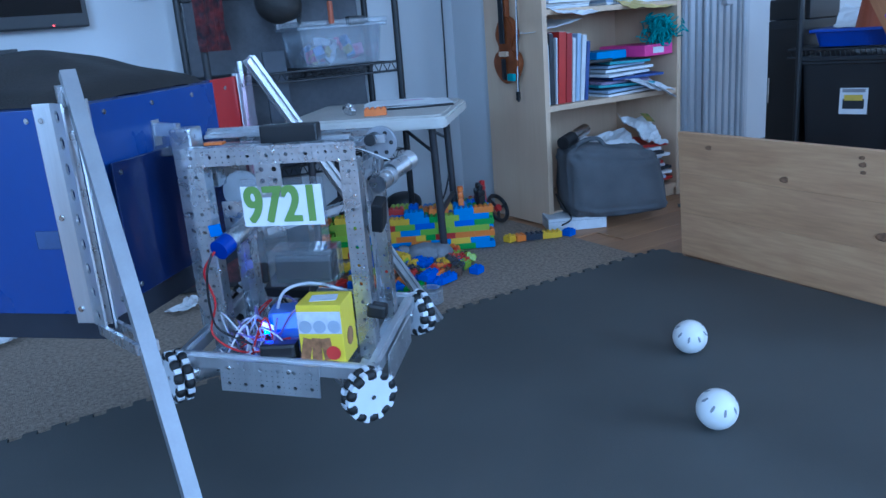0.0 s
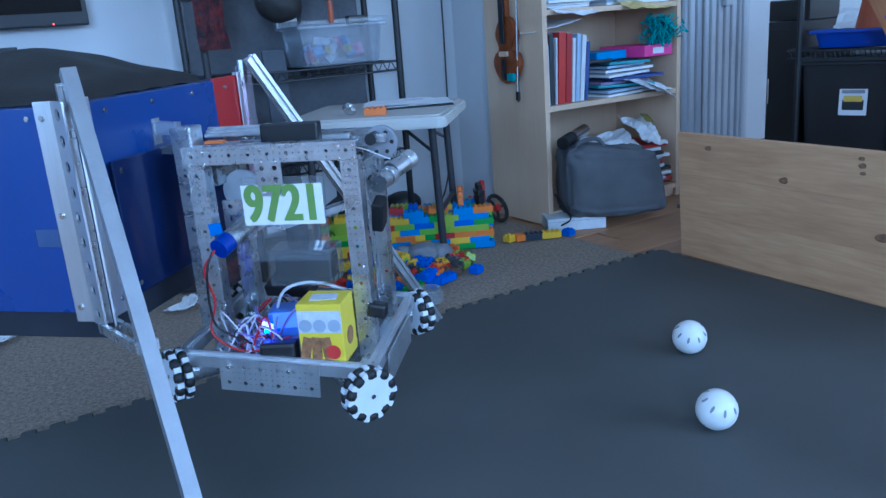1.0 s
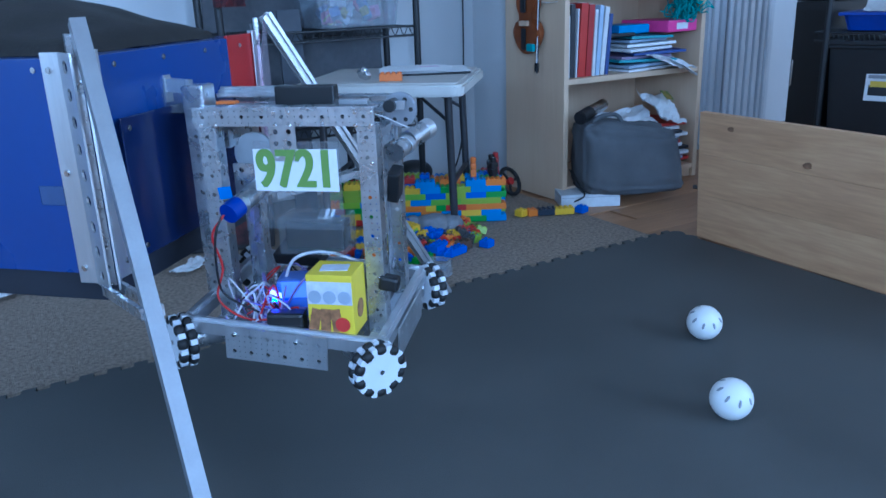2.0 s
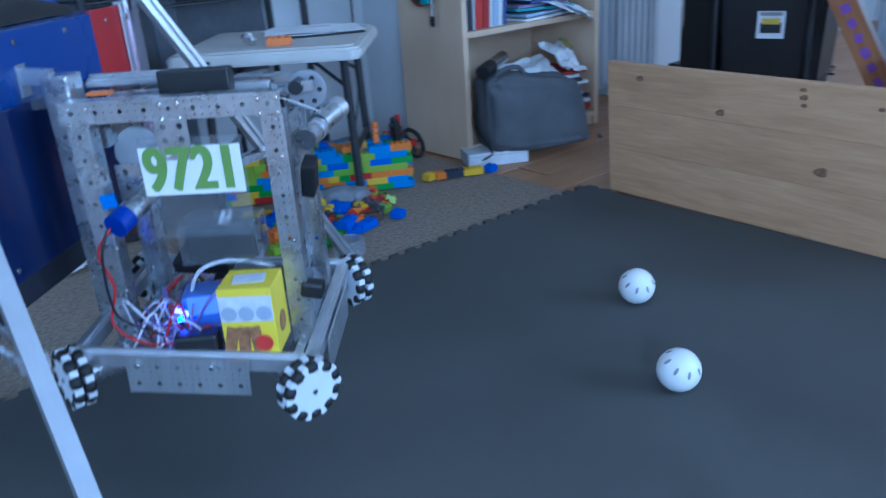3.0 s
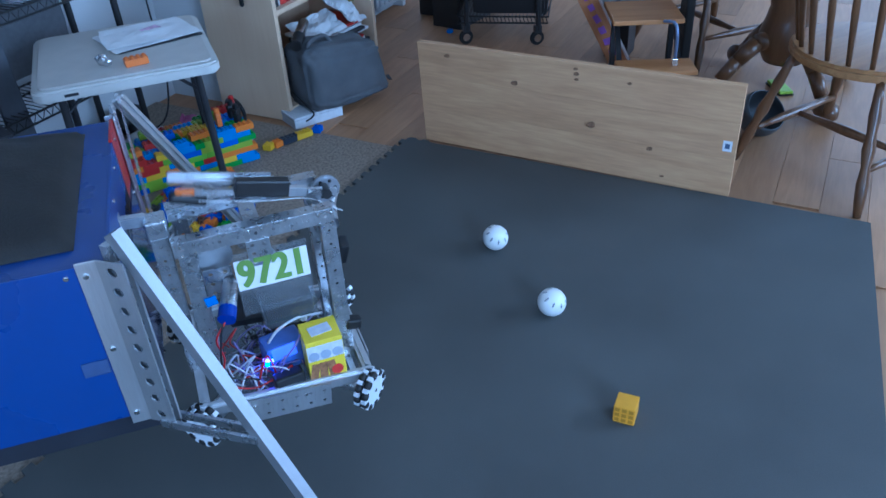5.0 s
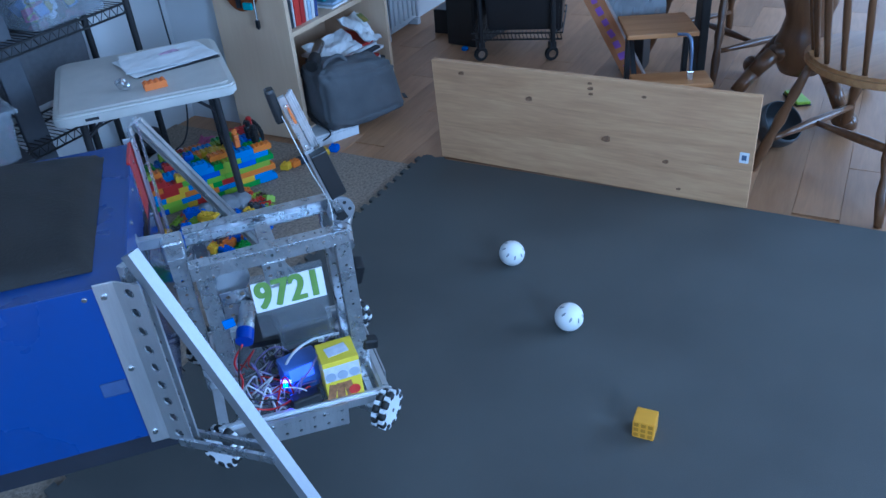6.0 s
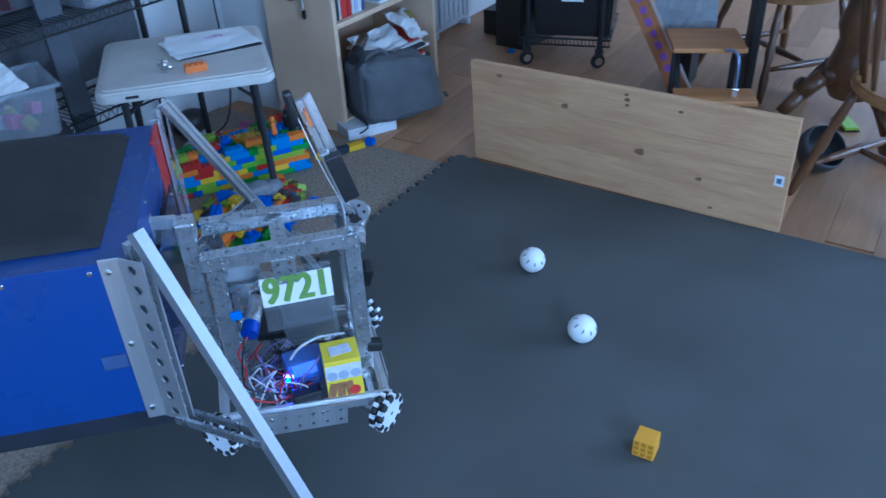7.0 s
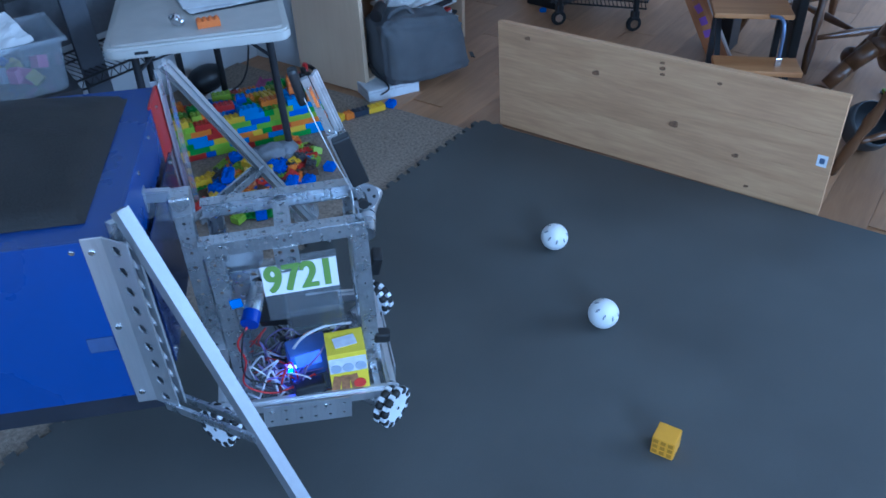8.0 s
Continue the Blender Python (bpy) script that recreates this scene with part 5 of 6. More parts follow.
    for at, rot in (((-0.01, 2.2), 20), ((0.13, 2.23), 50), ((0.43, 2.12), 15), ((0.46, 2.15), 60)):
        p = crumpled("paper_scrap", 0.085, 0.05, 0.012, rot, M_PAPER, None, (*at, -0.006), (0, 0, rot))
        tagged(p, "scrap of white paper on the carpet", "paper", "paper scraps")
    d = thing("clear_spool", "clear plastic tape roll on the carpet", "tape roll", pose(0.965, 1.69, -0.006))
    s = bmesh.new()
    for r0, r1, z0, z1 in ((0.04, 0.028, 0, 0.035),):
        rings = []
        for r, z in ((r0, z0), (r0, z1), (r1, z1), (r1, z0)):
            rings.append([s.verts.new((r * math.cos(q), r * math.sin(q), z)) for q in (2 * math.pi * k / 28 for k in range(28))])
        for i in range(4):
            for k in range(28):
                s.faces.new((rings[i][k], rings[i][(k + 1) % 28], rings[(i + 1) % 4][(k + 1) % 28], rings[(i + 1) % 4][k]))
    part("roll", s, M_FROST, d)


folding_table()
on_the_table()
bookcase()
shelf_contents()
violin()
wire_rack()
rack_things()

# ---- toy bricks on the carpet ----
BRICK_COLOURS = [(0.3, 0.5, 0.03), (0.2, 0.42, 0.03), (0.015, 0.1, 0.5), (0.04, 0.26, 0.03), (0.7, 0.46, 0.02), (0.42, 0.025, 0.02), (0.68, 0.2, 0.02), (0.3, 0.42, 0.03), (0.015, 0.12, 0.58), (0.75, 0.5, 0.03), (0.06, 0.3, 0.04), (0.03, 0.22, 0.6)]
M_BRICKS = many("toy_brick_colours", BRICK_COLOURS)


def brick_building():
    t = thing("brick_building", "colourful building of studded toy bricks on the carpet", "toy building", pose(1.4, 1.985, -0.006, 0, 0, 150))
    u, h = 0.0159, 0.0192
    wide, small = toy_brick_mesh(4, 2, M_BRICKS), toy_brick_mesh(2, 2, M_BRICKS)
    rng = random.Random(21)
    count = 0
    for layer in range(7):
        for row in range(8):
            x = (layer + row) % 2 * u
            while x < 34 * u and count < 298:
                n = rng.choice((4, 4, 2))
                cx = x + n * u / 2
                top = 6.3 - 4 * max(0, cx - 0.2) - 0.3 * row + (1.2 if cx < 0.1 and row < 3 else 0) + 1.1 * math.sin(cx * 31 + row * 1.9)
                out = rng.random() < 0.16 and row < 2 and layer > top - 1.6
                if layer < top and not out and (row in (0, 7) or cx < 3 * u or layer > top - 2.2):
                    ob = shared("brick", wide if n == 4 else small, t, pose(cx, -(row * 2 + 1) * u, layer * h, 0, 0, rng.uniform(-5, 5) if layer > top - 1.3 else 0))
                    count += 1
                x += n * u
    return t


def loose_bricks():
    mats = {n: material(n + "_brick", c, 0.35, vary=0.04) for n, c in (("blue", (0.012, 0.12, 0.6)), ("yellow", (0.75, 0.48, 0.02)), ("orange", (0.7, 0.2, 0.02)), ("green", (0.06, 0.3, 0.03)),
                                                                       ("red", (0.5, 0.03, 0.02)), ("dark", (0.03, 0.04, 0.06)), ("pale_blue", (0.05, 0.3, 0.65)), ("lime", (0.3, 0.45, 0.03)))}
    made = {}
    spots = [("blue", 2, 1.199, 1.803, 20), ("blue", 4, 1.09, 1.80, 15), ("blue", 4, 1.05, 1.79, 40), ("blue", 4, 1.02, 1.85, -20), ("pale_blue", 2, 1.2, 1.90, 35), ("red", 2, 1.14, 1.88, 10), ("orange", 2, 1.03, 1.82, 70),
             ("green", 4, 0.98, 1.79, 30), ("blue", 4, 0.95, 1.84, 80), ("yellow", 4, 1.595, 1.94, -25), ("dark", 4, 1.545, 1.965, -25), ("orange", 2, 1.50, 1.985, -15), ("blue", 2, 1.65, 1.915, 12), ("yellow", 2, 1.47, 2.0, 10),
             ("blue", 4, 0.92, 1.92, 10), ("lime", 4, 0.95, 2.0, 55), ("yellow", 4, 0.9, 1.98, 100), ("blue", 4, 0.98, 1.93, 130), ("orange", 4, 0.88, 1.88, 30), ("blue", 2, 0.86, 1.93, 66), ("yellow", 2, 1.0, 1.99, 44),
             ("red", 4, 0.83, 1.97, 12), ("green", 4, 0.88, 2.05, 160), ("blue", 4, 0.80, 1.89, 75), ("orange", 2, 0.77, 1.95, 20), ("yellow", 4, 0.94, 2.07, 20), ("blue", 4, 1.01, 2.03, 70), ("lime", 2, 0.84, 1.83, 5), ("blue", 4, 0.9, 1.80, 50),
             ("blue", 4, 1.06, 1.95, 20), ("yellow", 4, 1.03, 2.0, 100), ("lime", 4, 1.07, 2.03, 40), ("blue", 4, 1.1, 1.92, 120), ("orange", 4, 1.06, 1.9, 60), ("blue", 4, 1.0, 1.89, 10), ("lime", 4, 1.02, 2.09, 15), ("blue", 2, 1.15, 1.94, 80), ("red", 4, 1.06, 2.08, 100)]
    for k, (c, n, x, y, a) in enumerate(spots):
        me = made.setdefault((c, n), None) or toy_brick_mesh(n, 2, mats[c])
        made[c, n] = me
        b = new("toy_brick", me)
        b.matrix_world = pose(x, y, -0.006, 0, 0, a)
        tagged(b, "%s building brick lying loose on the carpet" % c.replace("_", " "), "toy brick", "loose toy bricks")
    # a second low tier resting on the first
    for c, n, x, y, a, z in (("blue", 4, 0.955, 1.985, 60, 1), ("blue", 4, 0.9, 1.965, 95, 1), ("lime", 4, 0.93, 1.93, 20, 1), ("blue", 4, 1.04, 1.81, 30, 1), ("blue", 4, 0.95, 1.98, 40, 2), ("yellow", 4, 0.9, 2.05, 150, 1), ("orange", 4, 0.885, 1.885, 15, 1), ("blue", 4, 1.05, 1.96, 60, 1), ("lime", 4, 1.045, 2.02, 10, 1), ("blue", 4, 1.085, 1.91, 30, 1), ("yellow", 4, 1.04, 1.97, 100, 2), ("blue", 4, 1.05, 2.06, 60, 1), ("blue", 4, 1.05, 2.03, 120, 2)):
        me = made.get((c, n)) or toy_brick_mesh(n, 2, mats[c])
        made[c, n] = me
        b = new("toy_brick", me)
        b.matrix_world = pose(x, y, -0.006 + z * 0.0192, 0, 0, a)
        tagged(b, "%s building brick stacked on other loose bricks" % c.replace("_", " "), "toy brick", "loose toy bricks")


def jumbled_bricks():
    """Tipped bricks heaped between the building and the lander, and the green plate under them."""
    plate = new("base_plate", toy_brick_mesh(14, 9, material("green_plate", (0.05, 0.28, 0.03), 0.4, vary=0.05), 0.0035))
    plate.matrix_world = pose(0.965, 1.865, -0.0058, 0, 0, 38)
    tagged(plate, "flat green studded building plate on the carpet", "toy plate")
    rng = random.Random(33)
    tints = [("blue", (0.012, 0.12, 0.6)), ("blue", (0.015, 0.1, 0.5)), ("lime", (0.3, 0.45, 0.03)), ("yellow", (0.75, 0.48, 0.02)), ("orange", (0.7, 0.2, 0.02)), ("brown", (0.09, 0.045, 0.025)), ("dark grey", (0.06, 0.06, 0.065)), ("red", (0.5, 0.03, 0.02))]
    meshes = [(n, toy_brick_mesh(k, 2, material("heap_" + n.replace(" ", "_"), c, 0.35, vary=0.05))) for n, c in tints for k in (2, 4)]
    for k in range(96):
        a, d = rng.uniform(0, 6.283), rng.random() ** 0.6
        x, y = 1.06 + 0.2 * d * math.cos(a), 1.95 + 0.13 * d * math.sin(a)
        n, me = rng.choice(meshes)
        ob = new("toy_brick", me)
        ob.matrix_world = pose(x, y, -0.006 + 0.034 * (1 - d) * rng.random() + 0.002, rng.uniform(-28, 28), rng.uniform(-28, 28), rng.uniform(0, 180))
        tagged(ob, n + " building brick tipped over in a jumbled heap", "toy brick", "jumbled toy bricks")


def toy_figure(x, y, z, mat, turn):
    """A plain little block figure."""
    b = box(0.026, 0.018, 0.026, (0, 0, 0.013), bevel=0.003)
    box(0.03, 0.018, 0.02, (0, 0, 0.036), bevel=0.005, bm=b)
    rod(0.0095, 0.017, (0, 0, 0.0545), n=12, bm=b, bevel=0.002)
    o = put("toy_figure", b, mat, pose(x, y, z, 0, 0, turn))
    return tagged(o, "small plain toy figure standing on the brick building", "toy figure", "toy figures")


def grey_toy():
    b = bmesh.new()
    for at, s in (((0, 0, 0.03), (0.05, 0.032, 0.028)), ((-0.05, 0.0, 0.034), (0.024, 0.022, 0.022)), ((0.045, 0.0, 0.03), (0.03, 0.026, 0.024)), ((-0.065, 0.02, 0.028), (0.012, 0.01, 0.014)),
                  ((-0.03, -0.022, 0.012), (0.012, 0.012, 0.018)), ((0.04, -0.022, 0.012), (0.012, 0.012, 0.018)), ((0.0, 0.03, 0.014), (0.016, 0.016, 0.02))):
        bmesh.ops.create_icosphere(b, subdivisions=3, radius=1, matrix=Matrix.Translation(at) @ Matrix.Diagonal((*s, 1)))
    for v in b.verts:
        v.co += v.co.normalized() * 0.006 * noise.noise(v.co * 60) + v.co.normalized() * 0.004 * noise.noise(v.co * 150)
        v.co.z = max(v.co.z, 0)
    o = put("toy_animal", b, material("grey_toy_rubber", (0.24, 0.25, 0.27), 0.6, vary=0.2, scale=40), pose(1.13, 1.985, -0.006, 0, 0, -30) @ Matrix.Scale(1.2, 4), smooth=True)
    tagged(o, "plain grey rubber toy animal lying by the bricks", "toy animal")


brick_building()
loose_bricks()
jumbled_bricks()
for x, y, k, a in ((1.39, 2.04, M_BLACK, 10), (1.44, 2.1, M_RED, 40), (1.41, 2.08, M_BLACK, -20), (1.34, 2.08, M_ORANGE, 60)):
    toy_figure(x, y, 0.128, k, a)
grey_toy()


# ---- the far side of the room ----
def radiator():
    t = thing("panel_radiator", "white upright panel radiator against the wall", "radiator", pose(2.93, 2.39, -0.012))
    paint = material("radiator_enamel", (0.5, 0.51, 0.53), 0.4, vary=0.05)
    part("back_plate", box(0.42, 0.02, 1.25, (0, -0.012, 0.65), bevel=0.004), paint, t)
    for k in range(9):
        part("rib", box(0.03, 0.018, 1.2, (-0.18 + 0.045 * k, -0.03, 0.65), bevel=0.006), paint, t)
    for x in (-0.12, 0.13):
        part("pipe", pipe((x, -0.055, 0.05), (x, -0.055, 1.28), 0.008), paint, t)
    part("thermostat", box(0.05, 0.03, 0.05, (0.02, -0.055, 0.72), bevel=0.008), paint, t)
    for x in (-0.15, 0.15):
        part("foot", box(0.03, 0.06, 0.03, (x, -0.02, 0.016)), paint, t)


def cart():
    m = pose(2.7, 1.63, -0.012, 0, 0, -73)
    t = thing("wire_cart", "black wire cart on castors carrying totes", "cart", m)
    L, D = 0.44, 0.4
    for x in (-L / 2, L / 2):
        for y in (0, D):
            part("post", pipe((x * 0.72, y, 0.07), (x * 0.72, y, 1.05), 0.0115), M_BLACK, t)
            c = new("castor")
            c.parent = t
            c.matrix_parent_inverse = Matrix()
            c.matrix_basis = pose(x * 0.72, y, 0.034, 0, 0, 30)
            part("tyre", rod(0.032, 0.018, (0, 0.012, 0), (90, 0, 0), 22, bevel=0.004), M_RUBBER, c)
            part("rim", rod(0.017, 0.02, (0, 0.012, 0), (90, 0, 0), 16), M_STEEL, c)
            part("fork", box(0.03, 0.03, 0.03, (0, 0.006, 0.042), bevel=0.004), M_LEG, c)
    for z in (0.13, 0.52, 0.95):
        s = bmesh.new()
        for y in (0, D):
            for dz in (0, 0.028):
                pipe((-0.2, y, z - dz), (0.2, y, z - dz), 0.004, s, 6)
        for x in (-0.2, 0.2):
            pipe((x, 0, z), (x, D, z), 0.004, s, 6)
        for k in range(24):
            x = -0.19 + 0.38 * k / 23
            pipe((x, 0, z), (x, D, z), 0.002, s, 4)
            pipe((x, 0, z), (x + 0.008, 0, z - 0.028), 0.0018, s, 4)
        part("wire_shelf", s, M_BLACK, t)
    b = tote("black_tote", "large black plastic tote with a yellow and white label", m @ pose(0.03, 0.2, 0.136), 0.36, 0.38, 0.34, M_BLACK, M_BLACK)
    lab = part("label", box(0.092, 0.002, 0.092, (0.0, -0.192, 0.2), (-3, 0, 0)), M_PAPER, b, "white product label")
    part("label_picture", box(0.07, 0.001, 0.035, (0.0, -0.1938, 0.19), (-3, 0, 0)), M_BLACK, lab)
    part("label_band", box(0.06, 0.001, 0.02, (0.0, -0.1945, 0.212), (-3, 0, 0)), material("label_yellow", (0.7, 0.5, 0.05), 0.5), lab)
    part("label_text_bar", box(0.075, 0.001, 0.012, (0.0, -0.1935, 0.237), (-3, 0, 0)), material("label_grey", (0.3, 0.3, 0.32), 0.5), lab)
    b = tote("blue_tote", "shallow blue plastic tray on the cart", m @ pose(0.05, 0.16, 0.526), 0.34, 0.28, 0.06, material("cart_blue_plastic", (0.02, 0.06, 0.4), 0.4))
    o = thing("orange_cone", "orange plastic funnel shape in the blue tray", "funnel", m @ pose(0.06, 0.1, 0.535))
    part("cone", rod(0.07, 0.17, (0, 0, 0.085), n=24, r2=0.04, bevel=0.004), material("dull_orange_plastic", (0.5, 0.12, 0.04), 0.5), o)
    p = thing("paper_pile", "pile of papers on top of the cart", "papers", m @ pose(0.0, 0.18, 0.957))
    rng = random.Random(5)
    for k in range(6):
        part("paper_sheet", box(0.3, 0.22, 0.008, (rng.uniform(-0.02, 0.02), rng.uniform(-0.02, 0.02), 0.006 + 0.0095 * k), (0, 0, rng.uniform(-9, 9))), M_PAPER, p)
    p = thing("paper_pile", "loose papers beside the orange funnel", "papers", m @ pose(0.03, 0.26, 0.6))
    crumpled("sheet", 0.26, 0.2, 0.02, 8.1, M_PAPER, p, (0, 0, 0.0), (20, 8, 6))
    # dark cabinet behind
    c = thing("black_cabinet", "black cabinet standing beside the cart", "cabinet", pose(2.98, 1.95, -0.012, 0, 0, -8))
    part("carcass", box(0.3, 0.16, 0.62, (0, 0, 0.31), bevel=0.004), M_BLACK, c)
    part("door", box(0.004, 0.14, 0.56, (-0.1525, 0, 0.31), bevel=0.001), M_VINYL, c)
    part("handle", pipe((-0.16, 0.06, 0.3), (-0.16, 0.06, 0.4), 0.004), M_STEEL, c)
    s = thing("speaker_box", "black box standing on the cabinet", "speaker", pose(2.95, 1.97, 0.608, 0, 0, -8))
    part("case", box(0.16, 0.2, 0.08, (0, 0, 0.04), bevel=0.005), M_BLACK, s)
    part("grille", box(0.003, 0.17, 0.06, (-0.081, 0, 0.04)), M_VINYL, s)
    b = thing("blue_box", "small dark blue box on the black speaker", "box", pose(2.95, 1.93, 0.688))
    part("carton", box(0.1, 0.09, 0.07, (0, 0, 0.035), bevel=0.003), material("slate_blue", (0.05, 0.08, 0.16), 0.5), b)


def sign_plank():
    t = thing("lettered_plank", "narrow wooden plank with purple painted marks, leaning on the cart", "sign", pose(2.612, 1.016, -0.012, -30.5, 0, 0))
    part("plank", box(0.014, 0.078, 0.85, (0, 0.04, 0.425), bevel=0.002), pine("plank_wood", (0.45, 0.2, 0.08), (0.36, 0.14, 0.05), "Z", 20), t)
    ink = material("purple_paint", (0.3, 0.12, 0.5), 0.6)
    rng = random.Random(8)
    for k in range(15):
        part("painted_mark", box(0.001, rng.uniform(0.022, 0.034), rng.uniform(0.026, 0.034), (-0.0076, 0.04, 0.05 + 0.05 * k), (rng.uniform(-12, 12), 0, 0)), ink, t)
    part("edge_strip", box(0.018, 0.006, 0.85, (0, -0.0035, 0.425)), material("pale_edge", (0.6, 0.5, 0.45), 0.6), t)


def step_stool():
    t = thing("step_stool", "small two-step wooden stool with black legs", "stool", pose(2.42, 0.93, -0.012, 0, 0, -65))
    wood = pine("stool_wood", (0.5, 0.24, 0.08), (0.4, 0.17, 0.05), "X", 20)
    part("upper_step", box(0.26, 0.24, 0.018, (0, 0.1, 0.272), bevel=0.004), wood, t)
    part("lower_step", box(0.28, 0.13, 0.018, (0.02, -0.1, 0.13), bevel=0.004), wood, t)
    for x in (-0.1, 0.12):
        part("leg", box(0.02, 0.02, 0.27, (x, 0.13, 0.131)), M_BLACK, t)
        part("leg", bar((x, 0.1, 0.26), (x, -0.15, 0.0), 0.018), M_BLACK, t)
        part("leg", box(0.02, 0.02, 0.12, (x, -0.1, 0.06)), M_BLACK, t)
    s = thing("strap", "silver and blue strap hanging over the stool", "strap", pose(2.38, 0.83, 0.275, 0, 0, -65))
    part("band", cable([(-0.03, 0.02, 0.002), (0.0, -0.01, 0.004), (0.01, -0.03, -0.03), (0.012, -0.032, -0.12)], 0.006), material("silver_blue_band", (0.25, 0.32, 0.5), 0.3, 0.5), s, smooth=True)
    part("buckle", box(0.022, 0.008, 0.03, (0.012, -0.034, -0.135), bevel=0.002), M_STEEL, s)
    k = thing("grey_cloth", "pale grey cloth draped behind the stool", "cloth", pose(2.72, 1.12, 0.2))
    crumpled("cloth", 0.24, 0.5, 0.05, 4.4, material("pale_grey_cloth", (0.42, 0.45, 0.48), 0.9, vary=0.1), k, (0, 0, 0.25), (90, 0, -70))
    part("stand", box(0.12, 0.1, 0.22, (0.05, 0, -0.1), bevel=0.004), M_BLACK, k)
    b = thing("black_case", "upright black case beside the stool", "case", pose(2.68, 0.84, -0.012, 0, 0, -65))
    part("shell", box(0.035, 0.1, 0.42, (0, 0, 0.21), bevel=0.008), M_VINYL, b)
    part("handle", cable([(0, -0.04, 0.42), (0, -0.02, 0.445), (0, 0.02, 0.445), (0, 0.04, 0.42)], 0.005), M_BLACK, b, smooth=True)


M_OAK = pine("dark_oak", (0.14, 0.068, 0.028), (0.085, 0.04, 0.017), "Z", 24)
M_OAK.node_tree.nodes["Principled BSDF"].inputs["Roughness"].default_value = 0.28
M_OAK_SEAT = pine("oak_seat", (0.36, 0.19, 0.07), (0.25, 0.12, 0.045), "X", 20)
M_OAK_SEAT.node_tree.nodes["Principled BSDF"].inputs["Roughness"].default_value = 0.3


def turned(points, radii, n=12):
    """A lathe-turned rod through points on a line, with a radius at each."""
    b = bmesh.new()
    p = [Vector(q) for q in points]
    ahead = (p[-1] - p[0]).normalized()
    q = ahead.to_track_quat("Z", "Y").to_matrix()
    rings = [[b.verts.new(c + q @ Vector((r * math.cos(a), r * math.sin(a), 0))) for a in (2 * math.pi * k / n for k in range(n))] for c, r in zip(p, radii)]
    for u, v in zip(rings, rings[1:]):
        for k in range(n):
            b.faces.new((u[k], u[(k + 1) % n], v[(k + 1) % n], v[k]))
    b.faces.new(rings[0][::-1])
    b.faces.new(rings[-1])
    return b


def line(a, b, n):
    a, b = Vector(a), Vector(b)
    return [a + (b - a) * k / (n - 1) for k in range(n)]


def spindle_chair(m):
    """A wooden chair with turned legs and a spindle back on its -x side."""
    t = thing("spindle_chair", "dark wooden spindle-back dining chair on the laminate floor", "chair", m, "chairs round the table")
    H = 0.335
    out = []
    for k in range(36):
        a = 2 * math.pi * k / 36
        out.append((0.2 * math.cos(a) * (1.0 if math.cos(a) > 0 else 0.95), 0.195 * math.sin(a)))
    seat = sheet(out, 0.03, pose(0, 0, H - 0.015))
    bmesh.ops.bevel(seat, geom=[e for e in seat.edges if abs(e.verts[0].co.z - e.verts[1].co.z) < 1e-6], offset=0.009, segments=2, affect="EDGES")
    part("seat", seat, M_OAK_SEAT, t)
    rad = [0.010, 0.014, 0.016, 0.011, 0.017, 0.012, 0.015, 0.012, 0.01]
    feet = []
    for x, y in ((-0.198, 0.198), (-0.198, -0.198), (0.198, -0.198), (0.198, 0.198)):
        part("leg", turned(line((x, y, 0), (x * 0.62, y * 0.62, H - 0.012), 9), rad), M_OAK, t, smooth=True)
        feet.append((x, y))
    for s in (-1, 1):
        part("stretcher", turned(line((-0.165, 0.165 * s, 0.105), (0.165, 0.165 * s, 0.105), 7), [0.008, 0.009, 0.012, 0.014, 0.012, 0.009, 0.008]), M_OAK, t, smooth=True)
    part("stretcher", turned(line((0, -0.165, 0.105), (0, 0.165, 0.105), 7), [0.008, 0.009, 0.012, 0.014, 0.012, 0.009, 0.008]), M_OAK, t, smooth=True)
    tops = []
    for k in range(7):
        a = radians(180 - 54 + 18 * k)
        foot = Vector((0.168 * math.cos(a), 0.172 * math.sin(a), H + 0.01))
        top = Vector((0.168 * math.cos(a) - 0.09, 0.2 * math.sin(a), H + 0.44))
        part("spindle", turned(line(foot, top, 7), [0.006, 0.008, 0.0095, 0.0085, 0.0075, 0.0065, 0.006], 8), M_OAK, t, smooth=True)
        tops.append(top)
    part("crest_rail", cable(tops, 0.016, n=8), M_OAK, t, smooth=True)
    return t


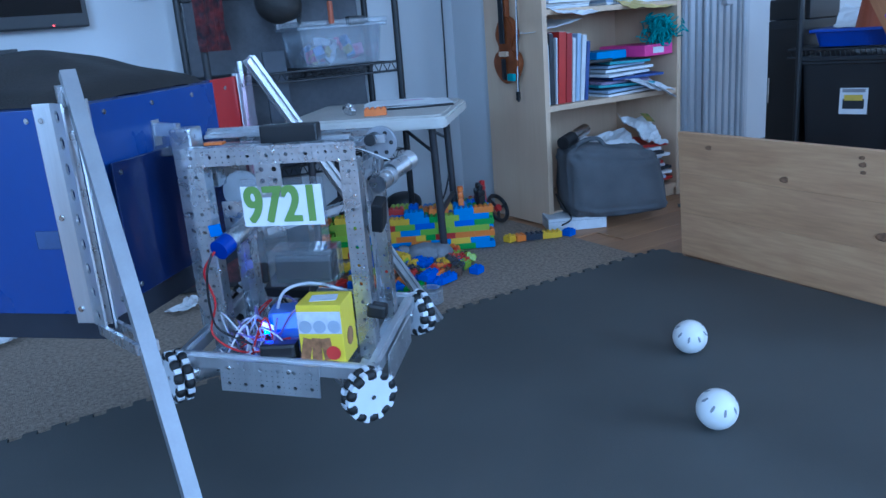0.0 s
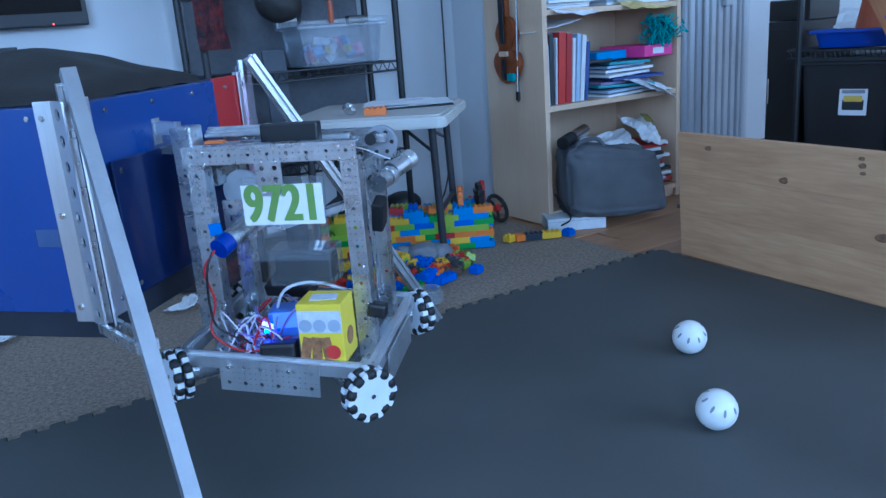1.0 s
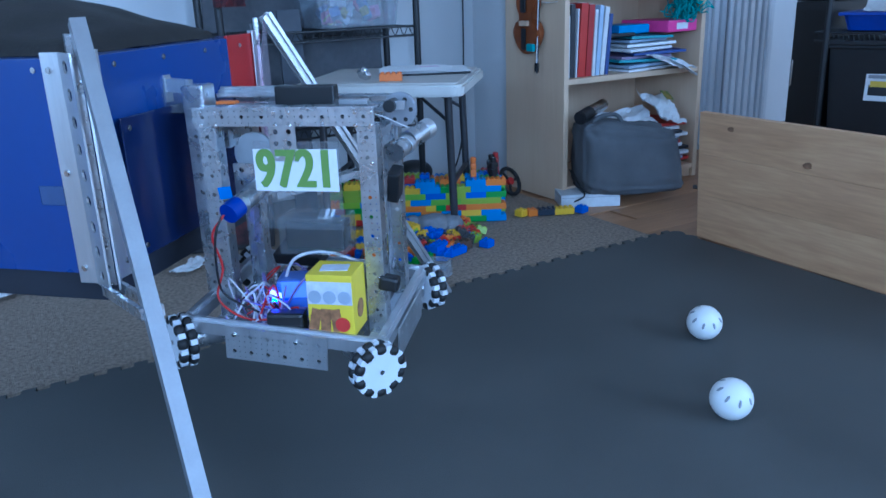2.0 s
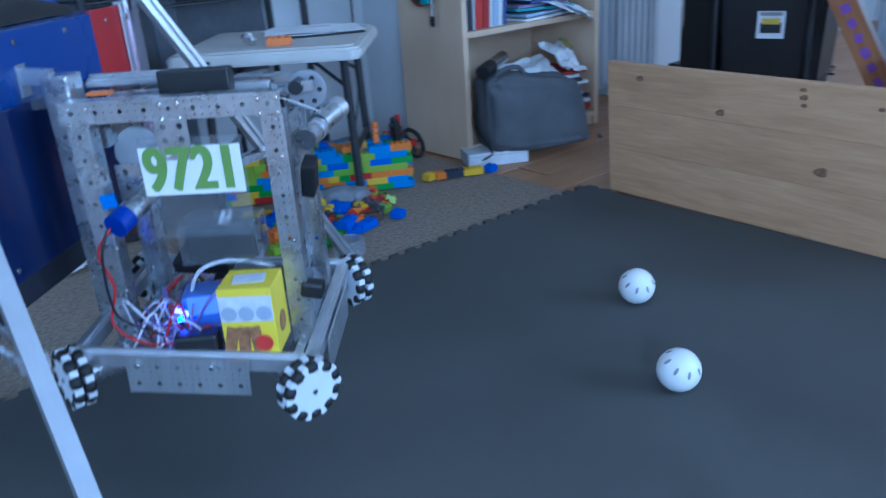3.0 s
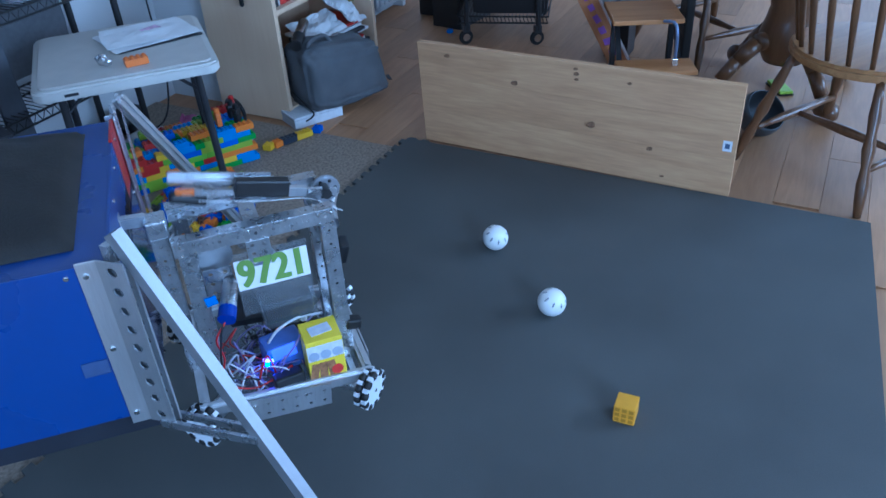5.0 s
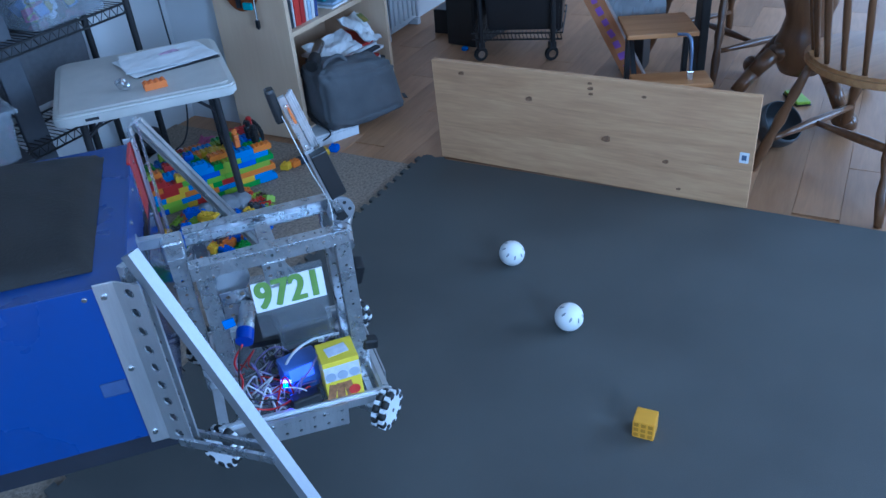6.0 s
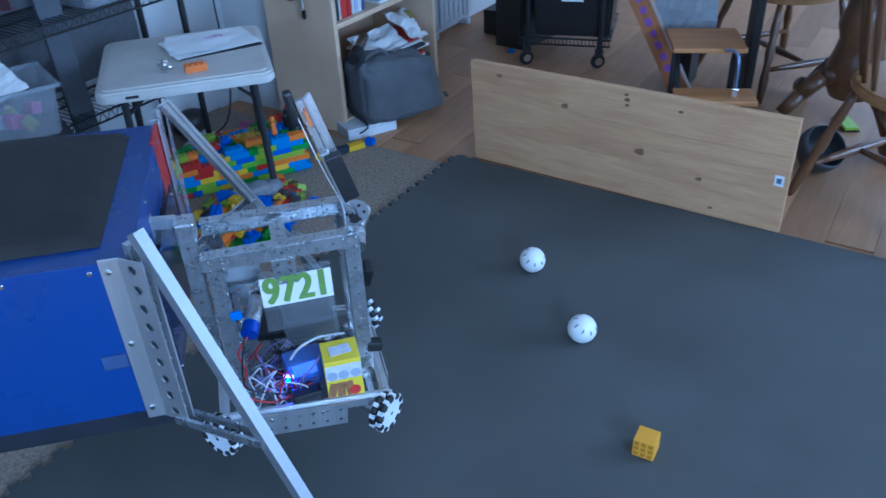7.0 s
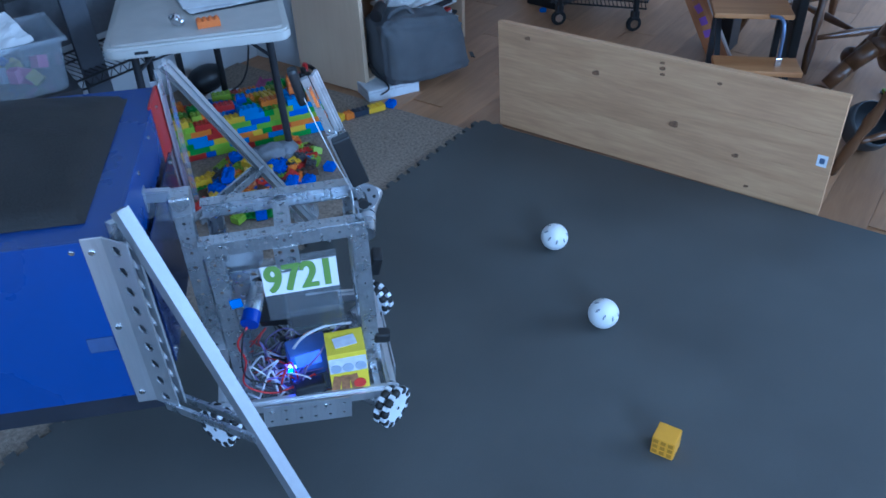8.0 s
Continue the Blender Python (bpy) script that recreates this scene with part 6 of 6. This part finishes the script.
def pedestal_table():
    t = thing("pedestal_table", "dark oak pedestal dining table with claw feet", "table", pose(2.59, 0.46, -0.012))
    col = turned(line((0, 0, 0.12), (0, 0, 0.68), 12), [0.07, 0.095, 0.1, 0.085, 0.075, 0.09, 0.075, 0.07, 0.08, 0.075, 0.07, 0.09], 20)
    part("column", col, M_OAK, t, smooth=True)
    for a in (40, 130, 220, 310):
        d = Vector((math.cos(radians(a)), math.sin(radians(a)), 0))
        leg = bmesh.new()
        for k, (r, z, w) in enumerate(((0.05, 0.21, 0.036), (0.12, 0.2, 0.032), (0.19, 0.14, 0.027), (0.25, 0.075, 0.023))):
            p, q = d * r + Vector((0, 0, z)), None
            if k < 3:
                r2, z2, w2 = ((0.12, 0.2, 0.032), (0.19, 0.14, 0.027), (0.25, 0.075, 0.023))[k]
                pipe(p, d * r2 + Vector((0, 0, z2)), w, leg, 12, w2)
        part("curved_leg", leg, M_OAK, t, smooth=True)
        f = bmesh.new()
        bmesh.ops.create_uvsphere(f, u_segments=16, v_segments=10, radius=1, matrix=Matrix.Translation(d * 0.285 + Vector((0, 0, 0.04))) @ Matrix.Rotation(radians(a), 4, "Z") @ Matrix.Diagonal((0.055, 0.036, 0.04, 1)))
        part("claw_foot", f, M_OAK, t, smooth=True)
    part("tabletop", rod(0.52, 0.03, (0, 0, 0.7), n=48, bevel=0.008), M_OAK_SEAT, t)


def floor_things():
    b = thing("steel_bowl", "dark metal bowl tipped on the floor behind the board", "bowl", pose(2.19, 0.47, 0.064, 35, -30, 0))
    s = bmesh.new()
    bmesh.ops.create_uvsphere(s, u_segments=32, v_segments=16, radius=0.078)
    bmesh.ops.delete(s, geom=[v for v in s.verts if v.co.z > 0.03], context="VERTS")
    g = bmesh.ops.extrude_face_region(s, geom=s.faces[:])
    for v in [e for e in g["geom"] if isinstance(e, bmesh.types.BMVert)]:
        v.co *= 0.96
    part("shell", s, material("dark_steel", (0.1, 0.105, 0.11), 0.45, 0.6, vary=0.1), b, smooth=True)
    g = thing("lime_pad", "flat lime green pad with a black edge on the floor", "pad", pose(2.6, 0.45, -0.008, 0, 0, 30))
    part("pad", box(0.12, 0.05, 0.012, (0, 0, 0.008), bevel=0.003), material("lime_plastic", (0.4, 0.6, 0.05), 0.5), g)
    part("edge", box(0.126, 0.056, 0.004, (0, 0, 0.0)), M_BLACK, g)
    c = thing("dark_scrap", "small dark scrap on the laminate floor", "scrap", pose(2.2, 1.93, -0.0115, 0, 0, 40))
    part("scrap", sheet([(-0.03, -0.008), (0.03, -0.004), (0.026, 0.01), (-0.02, 0.008)], 0.002), M_LEG, c)
    c = thing("bottle_top", "small blue bottle cap on the floor", "bottle top", pose(2.78, 1.93, -0.012))
    part("cap", rod(0.016, 0.014, (0, 0, 0.007), n=16, bevel=0.002), material("cap_blue", (0.02, 0.2, 0.7), 0.4), c)
    c = thing("black_crate", "low black crate against the wall", "crate", pose(3.05, 2.12, -0.012))
    part("crate", box(0.16, 0.14, 0.12, (0, 0, 0.06), bevel=0.005), M_BLACK, c)


radiator()
cart()
sign_plank()
step_stool()
CHAIR = spindle_chair(pose(2.05, 0.205, -0.012, 0, 0, -32) @ Matrix.Scale(1.12, 4))
copy_thing(CHAIR, pose(2.98, 0.80, -0.012, 0, 0, 140))
pedestal_table()
floor_things()


# ---- laminate planks, the stretch seen beside the mat ----
def planks():
    floor = bpy.data.objects["floor"]
    me = mesh_of(box(0.998, 0.1265, 0.004, (0, 0, 0.002), bevel=0.0012), M_FLOOR_PIECE)
    for row in range(26):
        for k in range(3):
            x = 2.25 + k - 0.33 * (row % 3)
            shared("plank", me, floor, pose(x, -0.85 + 0.1275 * row, GROUND - 0.0045))


def plank_material():
    m = M_PLANK.copy()
    m.name = "laminate_plank"
    n, l = m.node_tree.nodes, m.node_tree.links
    b = n["Principled BSDF"]
    src = b.inputs["Base Color"].links[0].from_socket
    info, hsv, mr = n.new("ShaderNodeObjectInfo"), n.new("ShaderNodeHueSaturation"), n.new("ShaderNodeMapRange")
    mr.inputs[3].default_value, mr.inputs[4].default_value = 0.82, 1.16
    l.new(info.outputs["Random"], mr.inputs[0])
    l.new(mr.outputs[0], hsv.inputs["Value"])
    l.new(src, hsv.inputs["Color"])
    l.new(hsv.outputs[0], b.inputs["Base Color"])
    b.inputs["Roughness"].default_value = 0.5
    return m


M_FLOOR_PIECE = plank_material()
planks()


def motions():
    drop = [(0.0, 0.0), (2.5, 0.0), (4.7, 0.0), (5.5, 0.0), (6.0, -0.007), (6.5, -0.0155), (7.0, -0.0245), (7.5, -0.034), (8.0, -0.042)]
    walk(ROBOT_THING, [(t, Matrix.Translation((0, 0, z)) @ ROBOT) for t, z in drop])
    walk(HOOK, [(t, Matrix.Translation((0, 0, -z))) for t, z in drop])
    swing = [(0.0, 0.0), (2.5, 0.0), (4.7, 0.0), (4.85, 2.0), (5.1, 28.0), (5.4, 66.0), (5.6, 77.0), (5.8, 79.0), (6.0, 74.5), (6.5, 73.5), (8.0, 73.5)]
    walk(ARM, [(t, pose(0.14, 0.062, 0.54, 0, a, 0)) for t, a in swing])
    walk(SLIDE, [(t, pose(0.14, 0.062, 0.54, 0, a, 0) @ pose(0.034 * min(1, a / 74), 0, -0.005 * min(1, a / 74))) for t, a in swing])


motions()
